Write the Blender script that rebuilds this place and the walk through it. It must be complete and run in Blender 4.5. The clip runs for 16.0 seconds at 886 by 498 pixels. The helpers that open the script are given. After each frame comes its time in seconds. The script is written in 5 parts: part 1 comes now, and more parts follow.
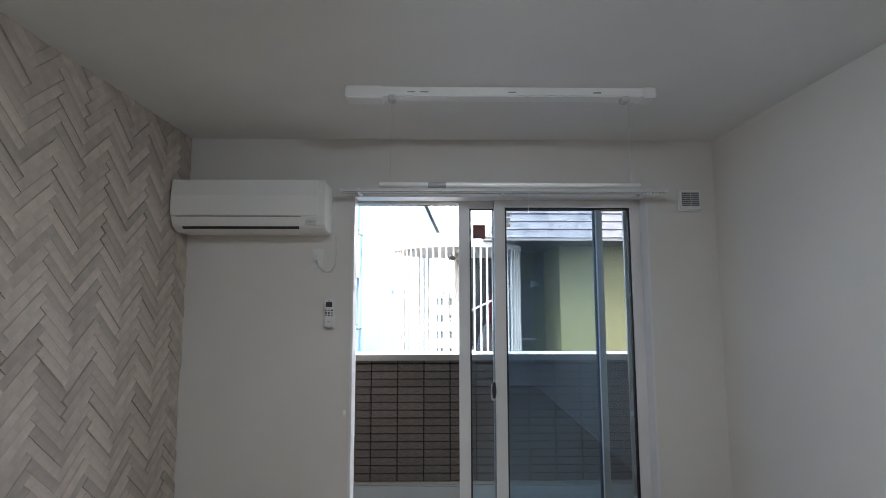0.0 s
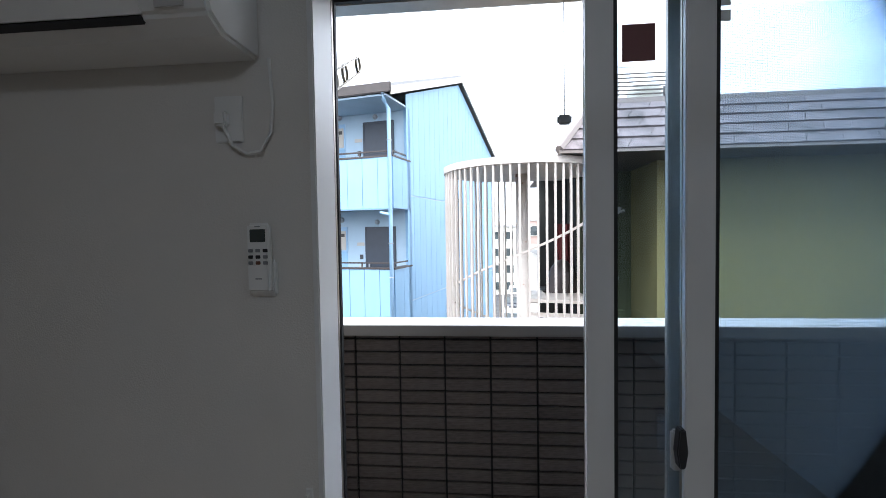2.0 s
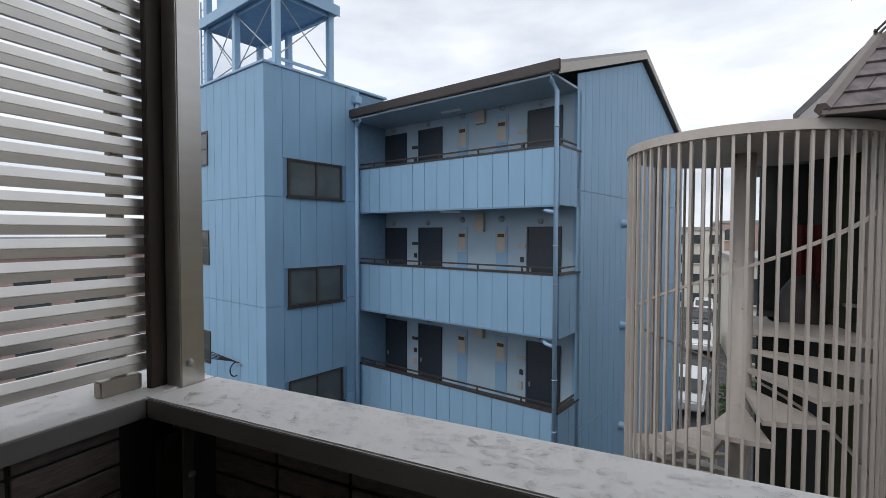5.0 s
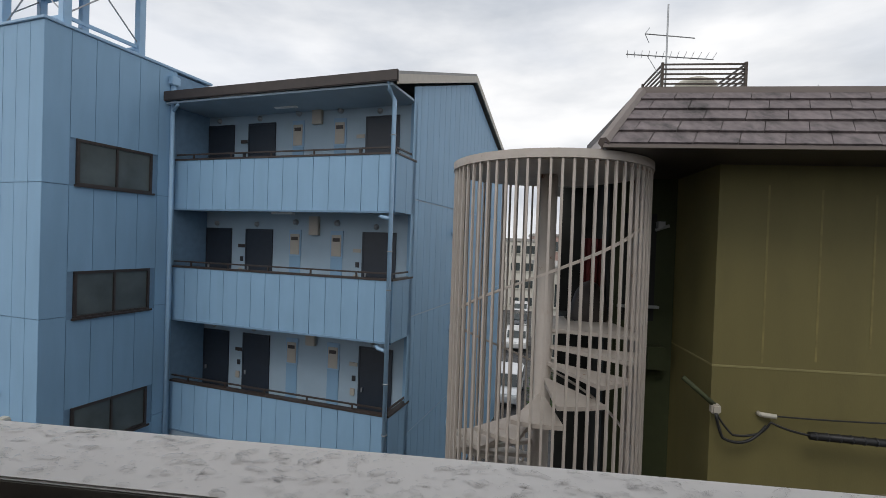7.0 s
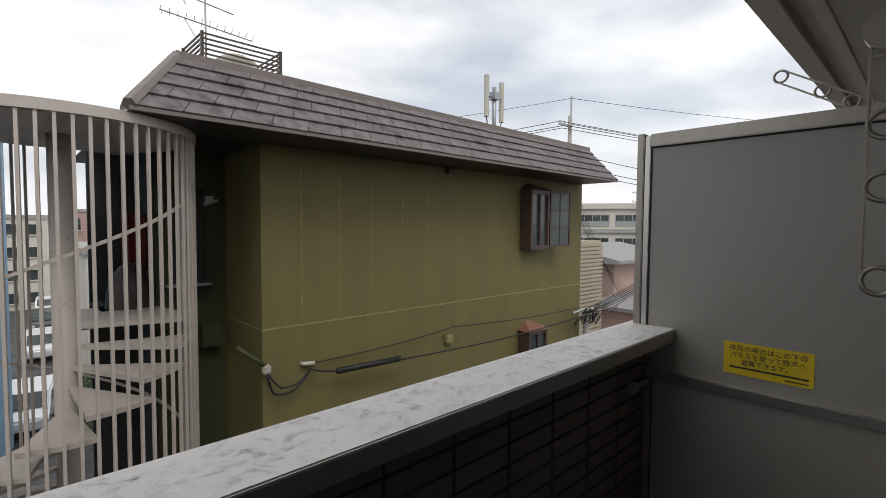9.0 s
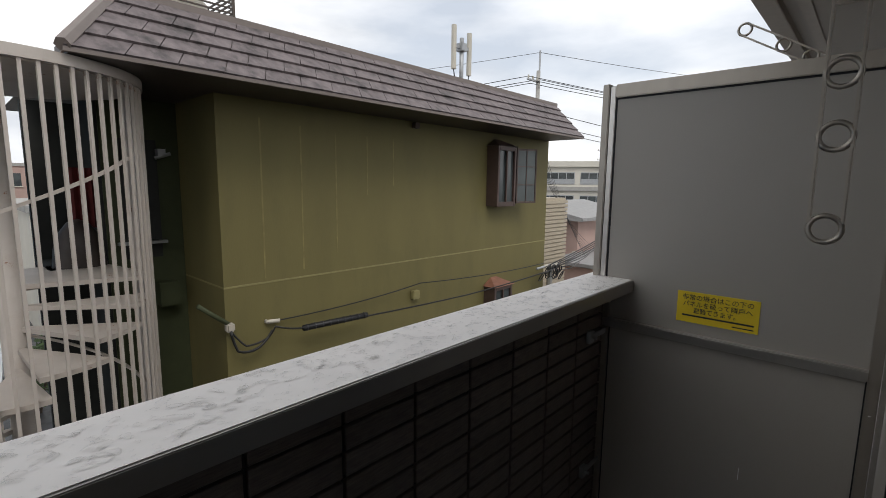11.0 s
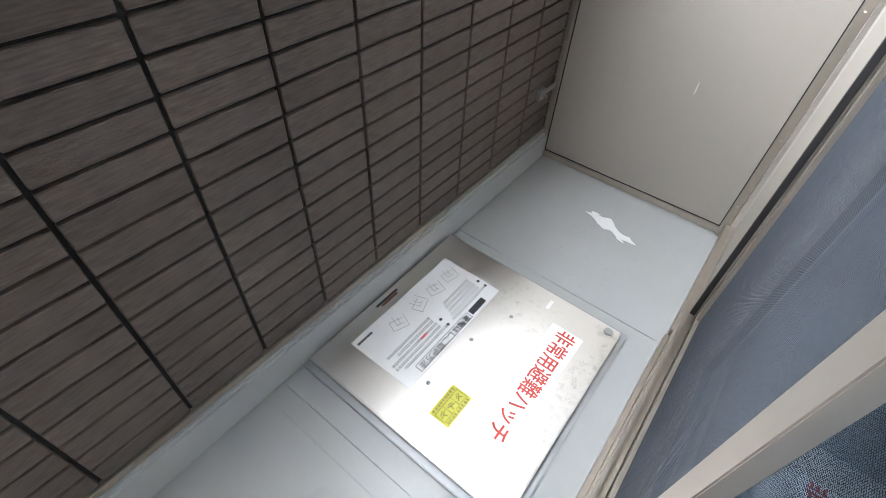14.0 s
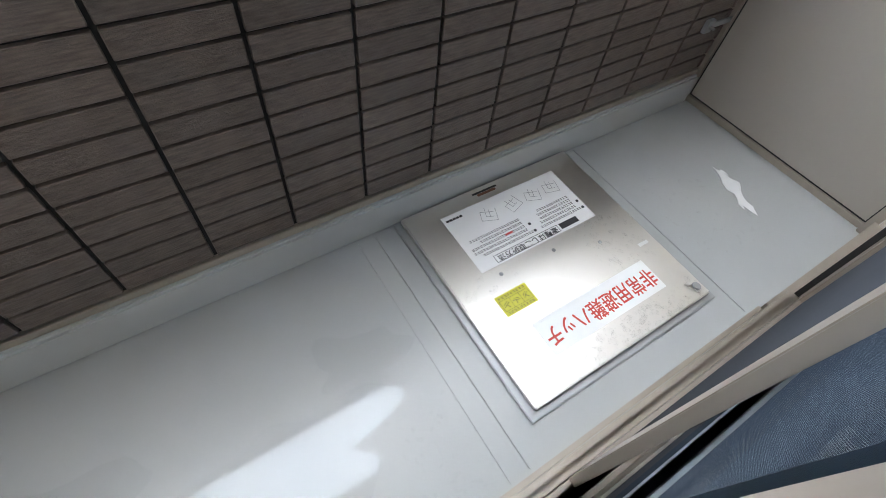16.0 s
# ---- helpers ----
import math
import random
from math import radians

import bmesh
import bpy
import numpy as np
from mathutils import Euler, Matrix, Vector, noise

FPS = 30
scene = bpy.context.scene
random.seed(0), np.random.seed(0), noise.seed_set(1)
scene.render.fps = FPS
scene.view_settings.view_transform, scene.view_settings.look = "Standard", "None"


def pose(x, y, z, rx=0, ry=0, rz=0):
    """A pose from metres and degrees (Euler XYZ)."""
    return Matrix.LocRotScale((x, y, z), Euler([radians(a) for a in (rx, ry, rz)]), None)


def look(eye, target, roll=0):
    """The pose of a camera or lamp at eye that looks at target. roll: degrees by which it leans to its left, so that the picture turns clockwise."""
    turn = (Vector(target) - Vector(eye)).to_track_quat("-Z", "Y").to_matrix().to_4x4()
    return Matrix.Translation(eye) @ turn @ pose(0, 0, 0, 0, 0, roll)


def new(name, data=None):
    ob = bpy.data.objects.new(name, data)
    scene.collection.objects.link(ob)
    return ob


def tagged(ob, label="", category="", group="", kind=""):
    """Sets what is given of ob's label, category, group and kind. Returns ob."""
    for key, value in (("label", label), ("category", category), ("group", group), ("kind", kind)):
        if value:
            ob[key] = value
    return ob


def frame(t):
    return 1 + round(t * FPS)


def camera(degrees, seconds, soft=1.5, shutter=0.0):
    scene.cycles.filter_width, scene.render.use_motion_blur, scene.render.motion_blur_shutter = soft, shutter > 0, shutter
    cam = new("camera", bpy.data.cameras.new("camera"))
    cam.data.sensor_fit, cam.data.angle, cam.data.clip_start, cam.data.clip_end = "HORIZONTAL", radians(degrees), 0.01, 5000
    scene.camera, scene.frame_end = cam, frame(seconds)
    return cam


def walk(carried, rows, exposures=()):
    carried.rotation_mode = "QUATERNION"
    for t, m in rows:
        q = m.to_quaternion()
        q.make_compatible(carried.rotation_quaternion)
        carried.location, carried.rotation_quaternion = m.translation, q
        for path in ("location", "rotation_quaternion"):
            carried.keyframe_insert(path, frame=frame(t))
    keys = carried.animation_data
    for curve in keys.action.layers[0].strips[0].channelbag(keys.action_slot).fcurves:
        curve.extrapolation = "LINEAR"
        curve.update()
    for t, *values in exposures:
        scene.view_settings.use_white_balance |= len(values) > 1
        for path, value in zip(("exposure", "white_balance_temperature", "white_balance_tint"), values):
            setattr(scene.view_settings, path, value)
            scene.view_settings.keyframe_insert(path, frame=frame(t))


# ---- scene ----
cam = camera(86.8, 16.0, soft=0.7)
METRES, EYE, TILT, LEAN, TURN = 4.02, 1.63, 0.0, 0.0, -1.0
ROWS = [
    (0.0, 0.0, 0.0, 0.0, 0.01, 5.81, 0.06),
    (0.5, -0.0007, 0.075, -0.0112, 0.44, 3.24, 0.77),
    (1.0, -0.0092, 0.1855, -0.0094, 3.14, 1.01, 0.63),
    (1.5, -0.0196, 0.3076, -0.0117, 3.91, -0.51, 0.44),
    (2.0, -0.0286, 0.4365, -0.0105, 6.74, -2.13, 0.91),
    (2.5, -0.046, 0.563, -0.007, 9.01, -2.84, 0.76),
    (3.0, -0.0593, 0.668, -0.0095, 13.37, -2.49, 1.42),
    (3.5, -0.086, 0.7418, -0.0161, 17.95, -2.8, 1.76),
    (4.0, -0.092, 0.7672, -0.0128, 22.92, -2.77, 1.6),
    (4.2, -0.093, 0.769, -0.0135, 24.8, -2.6, 1.4),
    (6.3, -0.0965, 0.776, -0.0145, 27.3, -0.3, -0.9),
    (6.5, -0.0955, 0.7771, -0.0147, 24.1, -0.16, -1.15),
    (7.0, -0.0732, 0.7892, -0.018, 7.41, -0.83, -1.96),
    (7.5, -0.0403, 0.7861, -0.0165, -15.76, -1.2, -1.98),
    (8.0, -0.024, 0.7789, -0.0163, -31.29, -2.16, -1.68),
    (8.5, -0.0225, 0.7788, -0.0166, -37.99, -2.75, -0.84),
    (9.0, -0.0212, 0.7779, -0.017, -42.36, -2.75, -0.45),
    (9.2, -0.0208, 0.778, -0.0172, -43.6, -2.8, -0.4),
    (11.3, -0.0120, 0.7805, -0.0255, -47.6, -10.8, -0.9),
    (11.5, -0.0107, 0.7816, -0.0306, -47.79, -16.6, -1.19),
    (12.0, -0.0026, 0.7896, -0.0652, -48.47, -30.87, -2.14),
    (12.5, 0.0005, 0.7924, -0.0799, -48.4, -38.01, -2.26),
    (13.0, 0.0015, 0.7924, -0.0841, -48.97, -41.49, -2.44),
    (13.5, 0.0031, 0.7899, -0.0843, -49.73, -44.27, -2.58),
    (14.0, 0.0041, 0.7893, -0.0866, -50.85, -46.14, -2.57),
    (14.5, 0.0045, 0.7875, -0.087, -51.22, -47.2, -2.67),
    (15.0, 0.0029, 0.7849, -0.0909, -51.5, -48.03, -2.95),
    (15.5, -0.0045, 0.7783, -0.0969, -43.86, -50.86, -3.72),
    (16.0, -0.0224, 0.7666, -0.1056, -31.38, -54.67, -4.92),
]
EXPOSURES = [(0.0, 3.35, 6100, 10), (0.5, 3.27, 6050, 10), (1.0, 3.07, 6050, 10), (1.6, 2.53, 5950, 10), (2.0, 2.2, 5900, 10), (2.6, 1.65, 5750, 10), (3.0, 0.95, 5600, 10), (3.5, 0.55, 5800, 10), (4.2, 0.15, 6050, 10), (6.3, 0.05, 6500, 10), (7.2, -0.05, 6550, 10), (7.6, -0.05, 6600, 10), (9.2, 0.2, 6650, 10), (11.3, 0.3, 6600, 10), (11.6, 0.92, 6500, 10), (12.0, 2.3, 6500, 10), (12.5, 3.55, 6450, 10), (13.2, 3.9, 6450, 10), (14.0, 3.87, 6450, 10), (15.0, 3.77, 6450, 10), (16.0, 3.55, 6450, 10)]
walk(cam, [(t, pose(0, 0, EYE, TILT, LEAN, TURN) @ pose(METRES * x, METRES * y, METRES * z, 90 + pitch, roll, yaw)) for t, x, y, z, yaw, pitch, roll in ROWS], EXPOSURES)

# ---- sky and sun ----
SUN_EL, SUN_AZ = 50, 200  # degrees; azimuth clockwise from +y
world = bpy.data.worlds.new("overcast_sky")
scene.world = world
world.use_nodes = True
wt = world.node_tree
wt.nodes.clear()
w_out = wt.nodes.new("ShaderNodeOutputWorld")
w_bg = wt.nodes.new("ShaderNodeBackground")
w_sky = wt.nodes.new("ShaderNodeTexSky")
w_sky.sky_type, w_sky.sun_disc = "NISHITA", False
w_sky.sun_elevation, w_sky.sun_rotation = radians(SUN_EL), radians(SUN_AZ)
w_co = wt.nodes.new("ShaderNodeTexCoord")
w_map = wt.nodes.new("ShaderNodeMapping")
w_map.inputs["Scale"].default_value = (1.0, 1.0, 3.0)
w_n = wt.nodes.new("ShaderNodeTexNoise")
w_n.inputs["Scale"].default_value, w_n.inputs["Detail"].default_value, w_n.inputs["Roughness"].default_value = 2.4, 6, 0.5
w_r = wt.nodes.new("ShaderNodeValToRGB")
w_r.color_ramp.elements[0].position, w_r.color_ramp.elements[0].color = 0.34, (4.2, 4.5, 4.95, 1)
w_r.color_ramp.elements[1].position, w_r.color_ramp.elements[1].color = 0.62, (7.4, 7.45, 7.55, 1)
w_n2 = wt.nodes.new("ShaderNodeTexNoise")
w_n2.inputs["Scale"].default_value, w_n2.inputs["Detail"].default_value = 1.1, 4
w_r2 = wt.nodes.new("ShaderNodeValToRGB")
w_r2.color_ramp.elements[0].position, w_r2.color_ramp.elements[0].color = 0.38, (0.8, 0.8, 0.8, 1)
w_r2.color_ramp.elements[1].position, w_r2.color_ramp.elements[1].color = 0.5, (1, 1, 1, 1)
w_mix = wt.nodes.new("ShaderNodeMixRGB")
wt.links.new(w_co.outputs["Generated"], w_map.inputs["Vector"])
wt.links.new(w_map.outputs["Vector"], w_n.inputs["Vector"])
wt.links.new(w_map.outputs["Vector"], w_n2.inputs["Vector"])
wt.links.new(w_n.outputs["Fac"], w_r.inputs["Fac"])
wt.links.new(w_n2.outputs["Fac"], w_r2.inputs["Fac"])
wt.links.new(w_r2.outputs["Color"], w_mix.inputs["Fac"])
wt.links.new(w_sky.outputs["Color"], w_mix.inputs["Color1"])
wt.links.new(w_r.outputs["Color"], w_mix.inputs["Color2"])
wt.links.new(w_mix.outputs["Color"], w_bg.inputs["Color"])
w_bg.inputs["Strength"].default_value = 0.14
wt.links.new(w_bg.outputs["Background"], w_out.inputs["Surface"])
sun = new("sun", bpy.data.lights.new("sun", "SUN"))
sun.data.energy, sun.data.angle, sun.data.color = 1.0, radians(25), (1, 0.97, 0.93)
az, el = radians(SUN_AZ), radians(SUN_EL)
sun.matrix_basis = look((0, 0, 20), (-math.sin(az) * math.cos(el), -math.cos(az) * math.cos(el), 20 - math.sin(el)))
# ---- materials ----


def mat(name, color, rough=0.6, metal=0.0, vary=0.1, scale=6.0, bump=0.0, bscale=80.0, stain=0.0, stain_col=(0.2, 0.16, 0.12), stretch=(1, 1, 1), spots=0.0, rnd=0.0, rvary=0.0, sscale=1.6):
    m = bpy.data.materials.new(name)
    m.use_nodes = True
    t = m.node_tree
    b = t.nodes["Principled BSDF"]
    b.inputs["Roughness"].default_value, b.inputs["Metallic"].default_value = rough, metal
    co = t.nodes.new("ShaderNodeTexCoord")
    mp = t.nodes.new("ShaderNodeMapping")
    mp.inputs["Scale"].default_value = stretch
    t.links.new(co.outputs["Object"], mp.inputs["Vector"])
    n = t.nodes.new("ShaderNodeTexNoise")
    n.inputs["Scale"].default_value, n.inputs["Detail"].default_value = scale, 6
    t.links.new(mp.outputs["Vector"], n.inputs["Vector"])
    rp = t.nodes.new("ShaderNodeValToRGB")
    rp.color_ramp.elements[0].position, rp.color_ramp.elements[1].position = 0.25, 0.75
    rp.color_ramp.elements[0].color = (*[c * (1 - vary) for c in color], 1)
    rp.color_ramp.elements[1].color = (*[min(1, c * (1 + vary)) for c in color], 1)
    t.links.new(n.outputs["Fac"], rp.inputs["Fac"])
    col = rp.outputs["Color"]
    if stain:
        n2 = t.nodes.new("ShaderNodeTexNoise")
        n2.inputs["Scale"].default_value, n2.inputs["Detail"].default_value, n2.inputs["Roughness"].default_value = sscale, 9, 0.68
        t.links.new(mp.outputs["Vector"], n2.inputs["Vector"])
        r2 = t.nodes.new("ShaderNodeValToRGB")
        r2.color_ramp.elements[0].position, r2.color_ramp.elements[1].position = 0.5, 0.72
        r2.color_ramp.elements[0].color, r2.color_ramp.elements[1].color = (0, 0, 0, 1), (stain, stain, stain, 1)
        t.links.new(n2.outputs["Fac"], r2.inputs["Fac"])
        mx = t.nodes.new("ShaderNodeMixRGB")
        mx.inputs["Color2"].default_value = (*stain_col, 1)
        t.links.new(r2.outputs["Color"], mx.inputs["Fac"])
        t.links.new(col, mx.inputs["Color1"])
        col = mx.outputs["Color"]
    if spots:
        n3 = t.nodes.new("ShaderNodeTexNoise")
        n3.inputs["Scale"].default_value, n3.inputs["Detail"].default_value, n3.inputs["Roughness"].default_value = spots, 10, 0.75
        t.links.new(co.outputs["Object"], n3.inputs["Vector"])
        r3 = t.nodes.new("ShaderNodeValToRGB")
        r3.color_ramp.elements[0].position, r3.color_ramp.elements[1].position = 0.63, 0.68
        t.links.new(n3.outputs["Fac"], r3.inputs["Fac"])
        mx = t.nodes.new("ShaderNodeMixRGB")
        mx.inputs["Color2"].default_value = (0.22, 0.08, 0.03, 1)
        t.links.new(r3.outputs["Color"], mx.inputs["Fac"])
        t.links.new(col, mx.inputs["Color1"])
        col = mx.outputs["Color"]
    if rnd:
        oi = t.nodes.new("ShaderNodeObjectInfo")
        ge = t.nodes.new("ShaderNodeNewGeometry")
        ad = t.nodes.new("ShaderNodeMath")
        ad.operation = "ADD"
        t.links.new(oi.outputs["Random"], ad.inputs[0])
        t.links.new(ge.outputs["Random Per Island"], ad.inputs[1])
        fr = t.nodes.new("ShaderNodeMath")
        fr.operation = "FRACT"
        t.links.new(ad.outputs["Value"], fr.inputs[0])
        mr = t.nodes.new("ShaderNodeMapRange")
        mr.inputs["To Min"].default_value, mr.inputs["To Max"].default_value = 1 - rnd, 1 + rnd
        t.links.new(fr.outputs["Value"], mr.inputs["Value"])
        hs = t.nodes.new("ShaderNodeHueSaturation")
        t.links.new(mr.outputs["Result"], hs.inputs["Value"])
        t.links.new(col, hs.inputs["Color"])
        col = hs.outputs["Color"]
    t.links.new(col, b.inputs["Base Color"])
    if rvary:
        nr = t.nodes.new("ShaderNodeTexNoise")
        nr.inputs["Scale"].default_value, nr.inputs["Detail"].default_value = 2.2, 4
        t.links.new(co.outputs["Object"], nr.inputs["Vector"])
        mr = t.nodes.new("ShaderNodeMapRange")
        mr.inputs["From Min"].default_value, mr.inputs["From Max"].default_value = 0.42, 0.6
        mr.inputs["To Min"].default_value, mr.inputs["To Max"].default_value = max(0.03, rough - rvary), rough
        t.links.new(nr.outputs["Fac"], mr.inputs["Value"])
        t.links.new(mr.outputs["Result"], b.inputs["Roughness"])
    if bump:
        nb = t.nodes.new("ShaderNodeTexNoise")
        nb.inputs["Scale"].default_value, nb.inputs["Detail"].default_value = bscale, 5
        t.links.new(mp.outputs["Vector"], nb.inputs["Vector"])
        bp = t.nodes.new("ShaderNodeBump")
        bp.inputs["Strength"].default_value, bp.inputs["Distance"].default_value = bump, 0.004
        t.links.new(nb.outputs["Fac"], bp.inputs["Height"])
        t.links.new(bp.outputs["Normal"], b.inputs["Normal"])
    return m


def glassy(name, tint, rough=0.0, gloss=1.0, even=0.0, sheen=(0.8, 0.9, 1.0)):
    m = bpy.data.materials.new(name)
    m.use_nodes = True
    t = m.node_tree
    t.nodes.clear()
    o = t.nodes.new("ShaderNodeOutputMaterial")
    tr = t.nodes.new("ShaderNodeBsdfTransparent")
    tr.inputs["Color"].default_value = (*tint, 1)
    gl = t.nodes.new("ShaderNodeBsdfGlossy")
    gl.inputs["Roughness"].default_value = rough
    gl.inputs["Color"].default_value = (*sheen, 1)
    fr = t.nodes.new("ShaderNodeFresnel")
    fr.inputs["IOR"].default_value = 1.5
    mu = t.nodes.new("ShaderNodeMath")
    mu.operation = "MULTIPLY"
    mu.inputs[1].default_value = gloss
    mx = t.nodes.new("ShaderNodeMixShader")
    t.links.new(fr.outputs["Fac"], mu.inputs[0])
    if even:
        mx.inputs["Fac"].default_value = even
    else:
        t.links.new(mu.outputs["Value"], mx.inputs["Fac"])
    t.links.new(tr.outputs["BSDF"], mx.inputs[1])
    t.links.new(gl.outputs["BSDF"], mx.inputs[2])
    t.links.new(mx.outputs["Shader"], o.inputs["Surface"])
    return m


WALL = mat("white_wallpaper", (0.74, 0.72, 0.69), 0.85, vary=0.03, scale=3, bump=0.25, bscale=220)
CEIL = mat("ceiling_paper", (0.76, 0.76, 0.75), 0.85, vary=0.03, scale=3, bump=0.2, bscale=220)
FLOORW = mat("oak_floor", (0.38, 0.31, 0.24), 0.4, vary=0.2, scale=8, stretch=(1, 8, 1), bump=0.1)
PLANK = mat("whitewashed_wood", (0.52, 0.46, 0.40), 0.75, vary=0.22, scale=14, stain=0.4, stain_col=(0.34, 0.26, 0.20), bump=0.3, bscale=60, rnd=0.19, sscale=5)
VINYL = mat("white_vinyl", (0.78, 0.78, 0.78), 0.35, vary=0.02)
PLASTIC = mat("white_plastic", (0.82, 0.82, 0.81), 0.3, vary=0.02)
PLASTIC_G = mat("pale_grey_plastic", (0.55, 0.55, 0.55), 0.4, vary=0.03)
DARKPL = mat("dark_plastic", (0.03, 0.03, 0.035), 0.4, vary=0.1)
LCD = mat("lcd_grey", (0.06, 0.075, 0.075), 0.25, vary=0.1)
CHAMP = mat("champagne_aluminium", (0.40, 0.36, 0.31), 0.38, 0.75, vary=0.06, stretch=(1, 1, 0.2), scale=20)
CHAMP2 = mat("satin_aluminium", (0.60, 0.57, 0.53), 0.3, 0.85, vary=0.05, stretch=(0.3, 0.3, 3), scale=14)
BRONZE = mat("bronze_aluminium", (0.075, 0.06, 0.05), 0.4, 0.5, vary=0.1)
GASKET = mat("black_gasket", (0.012, 0.012, 0.014), 0.6, vary=0.1)
SLATM = mat("brushed_slat", (0.84, 0.80, 0.75), 0.36, 0.85, vary=0.1, scale=5, stretch=(1, 1, 1))
GLASS = glassy("window_glass", (0.90, 0.96, 1.0), 0.0, 1.9, sheen=(0.66, 0.82, 1.0))
MESHM = mat("insect_mesh", (0.05, 0.057, 0.07), 0.7, vary=0.05)
TILE = mat("dark_brown_siding", (0.108, 0.084, 0.072), 0.46, vary=0.45, scale=22, stretch=(1, 1, 9), bump=0.6, bscale=45, rnd=0.12, stain=0.25, stain_col=(0.11, 0.09, 0.08))
JOINT = mat("siding_joint", (0.008, 0.008, 0.008), 0.8, vary=0.1)
CAPM = mat("pale_coping", (0.80, 0.765, 0.735), 0.5, vary=0.03, scale=9, stain=0.08, stain_col=(0.45, 0.42, 0.40))
# grey taken down so that the fascia's shadow sits in its base colour
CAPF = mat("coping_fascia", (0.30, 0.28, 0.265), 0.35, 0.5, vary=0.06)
WATER = glassy("water_drop", (0.97, 0.97, 0.97), 0.03, 0.48, sheen=(1, 1, 1))
PUDDLE = glassy("standing_water", (0.97, 0.97, 0.97), 0.05, 0.0, 0.03)
FLOORV = mat("grey_vinyl_deck", (0.41, 0.425, 0.425), 0.3, vary=0.04, scale=4, bump=0.05, bscale=160)
STEEL = mat("stainless_lid", (0.70, 0.68, 0.65), 0.4, 1.0, vary=0.05, scale=4, rvary=0.08)
PANELG = mat("warm_grey_board", (0.375, 0.345, 0.305), 0.4, vary=0.03, scale=2)
WHITEST = mat("white_sticker", (0.87, 0.88, 0.88), 0.4, vary=0.03)
YELLOW = mat("yellow_sticker", (0.84, 0.61, 0.03), 0.4, vary=0.03)
YELLOWG = mat("yellow_green_sticker", (0.70, 0.66, 0.05), 0.4, vary=0.03)
RED = mat("red_print", (0.62, 0.06, 0.04), 0.45, vary=0.05)
BLACK = mat("black_print", (0.03, 0.03, 0.035), 0.5, vary=0.05)
GREYPR = mat("grey_print", (0.30, 0.31, 0.33), 0.5, vary=0.05)
REDDISH = mat("maroon_sticker", (0.20, 0.07, 0.07), 0.5, vary=0.05)
BLUE = mat("pale_blue_panel", (0.235, 0.395, 0.56), 0.55, vary=0.06, scale=2.5, stain=0.25, stain_col=(0.20, 0.33, 0.47), stretch=(1, 1, 0.25), bump=0.05)
BLUEW = mat("pale_blue_wall", (0.36, 0.47, 0.56), 0.6, vary=0.05, scale=2)
BLUEJ = mat("blue_joint", (0.165, 0.275, 0.40), 0.7, vary=0.1)
BLUEP = mat("blue_pipe", (0.29, 0.45, 0.62), 0.4, vary=0.05)
NAVY = mat("navy_steel_door", (0.026, 0.034, 0.048), 0.45, vary=0.1)
DKRAIL = mat("dark_brown_rail", (0.045, 0.034, 0.03), 0.45, vary=0.2)
SLATEROOF = mat("grey_roof_edge", (0.28, 0.275, 0.27), 0.6, vary=0.1)
METERM = mat("beige_meter_box", (0.46, 0.42, 0.36), 0.5, vary=0.06)
DARKGLASS = mat("dim_window_glass", (0.05, 0.06, 0.062), 0.12, vary=0.5, scale=1.2)
FROST = mat("frosted_glass", (0.09, 0.105, 0.105), 0.25, vary=0.4, scale=0.9)
GREEN = mat("olive_render", (0.152, 0.130, 0.046), 0.7, vary=0.10, scale=1.2, stain=0.35, stain_col=(0.092, 0.086, 0.034), stretch=(1, 1, 0.35), bump=0.3, bscale=60)
GREENJ = mat("olive_joint", (0.26, 0.23, 0.10), 0.7, vary=0.15)
STREAK = mat("rusty_lime_streak", (0.20, 0.165, 0.06), 0.7, vary=0.35, scale=5)
SHINGLE = mat("weathered_shingle", (0.140, 0.116, 0.117), 0.75, vary=0.35, scale=7, stain=0.95, stain_col=(0.022, 0.021, 0.020), bump=0.5, bscale=50, rnd=0.08, sscale=2.6, stretch=(1.6, 1, 0.45))
ROOFTRIM = mat("taupe_roof_trim", (0.17, 0.14, 0.125), 0.5, vary=0.08)
CAGE = mat("beige_paint_rusty", (0.48, 0.43, 0.385), 0.5, vary=0.06, scale=3, stain=0.2, stain_col=(0.28, 0.17, 0.10), spots=4.0, sscale=4)
# near black that paints the shade inside the corridor and recess
SHADEIN = mat("interior_shade", (0.02, 0.022, 0.02), 0.7, vary=0.2)
# darker olive: the shade of the recess is mixed into this colour
DARKGR = mat("shaded_dark_olive", (0.045, 0.055, 0.022), 0.7, vary=0.1)
WOODBR = mat("brown_window_frame", (0.075, 0.047, 0.038), 0.5, vary=0.15)
COPPER = mat("copper_hood", (0.23, 0.10, 0.065), 0.5, vary=0.25, scale=9)
CABLE = mat("black_cable", (0.015, 0.015, 0.016), 0.5, vary=0.1)
GALV = mat("galvanised_steel", (0.38, 0.39, 0.40), 0.45, 0.6, vary=0.1)
CONC = mat("concrete", (0.34, 0.33, 0.31), 0.8, vary=0.12, scale=3, bump=0.2)
ASPH = mat("asphalt", (0.055, 0.055, 0.058), 0.6, vary=0.2, scale=4, rvary=0.2)
OFFW = mat("offwhite_building", (0.60, 0.57, 0.50), 0.7, vary=0.06, scale=0.6)
PINK = mat("pinkish_wall", (0.42, 0.29, 0.25), 0.7, vary=0.08, scale=1)
BEIGE = mat("beige_slats", (0.42, 0.36, 0.27), 0.5, vary=0.08)
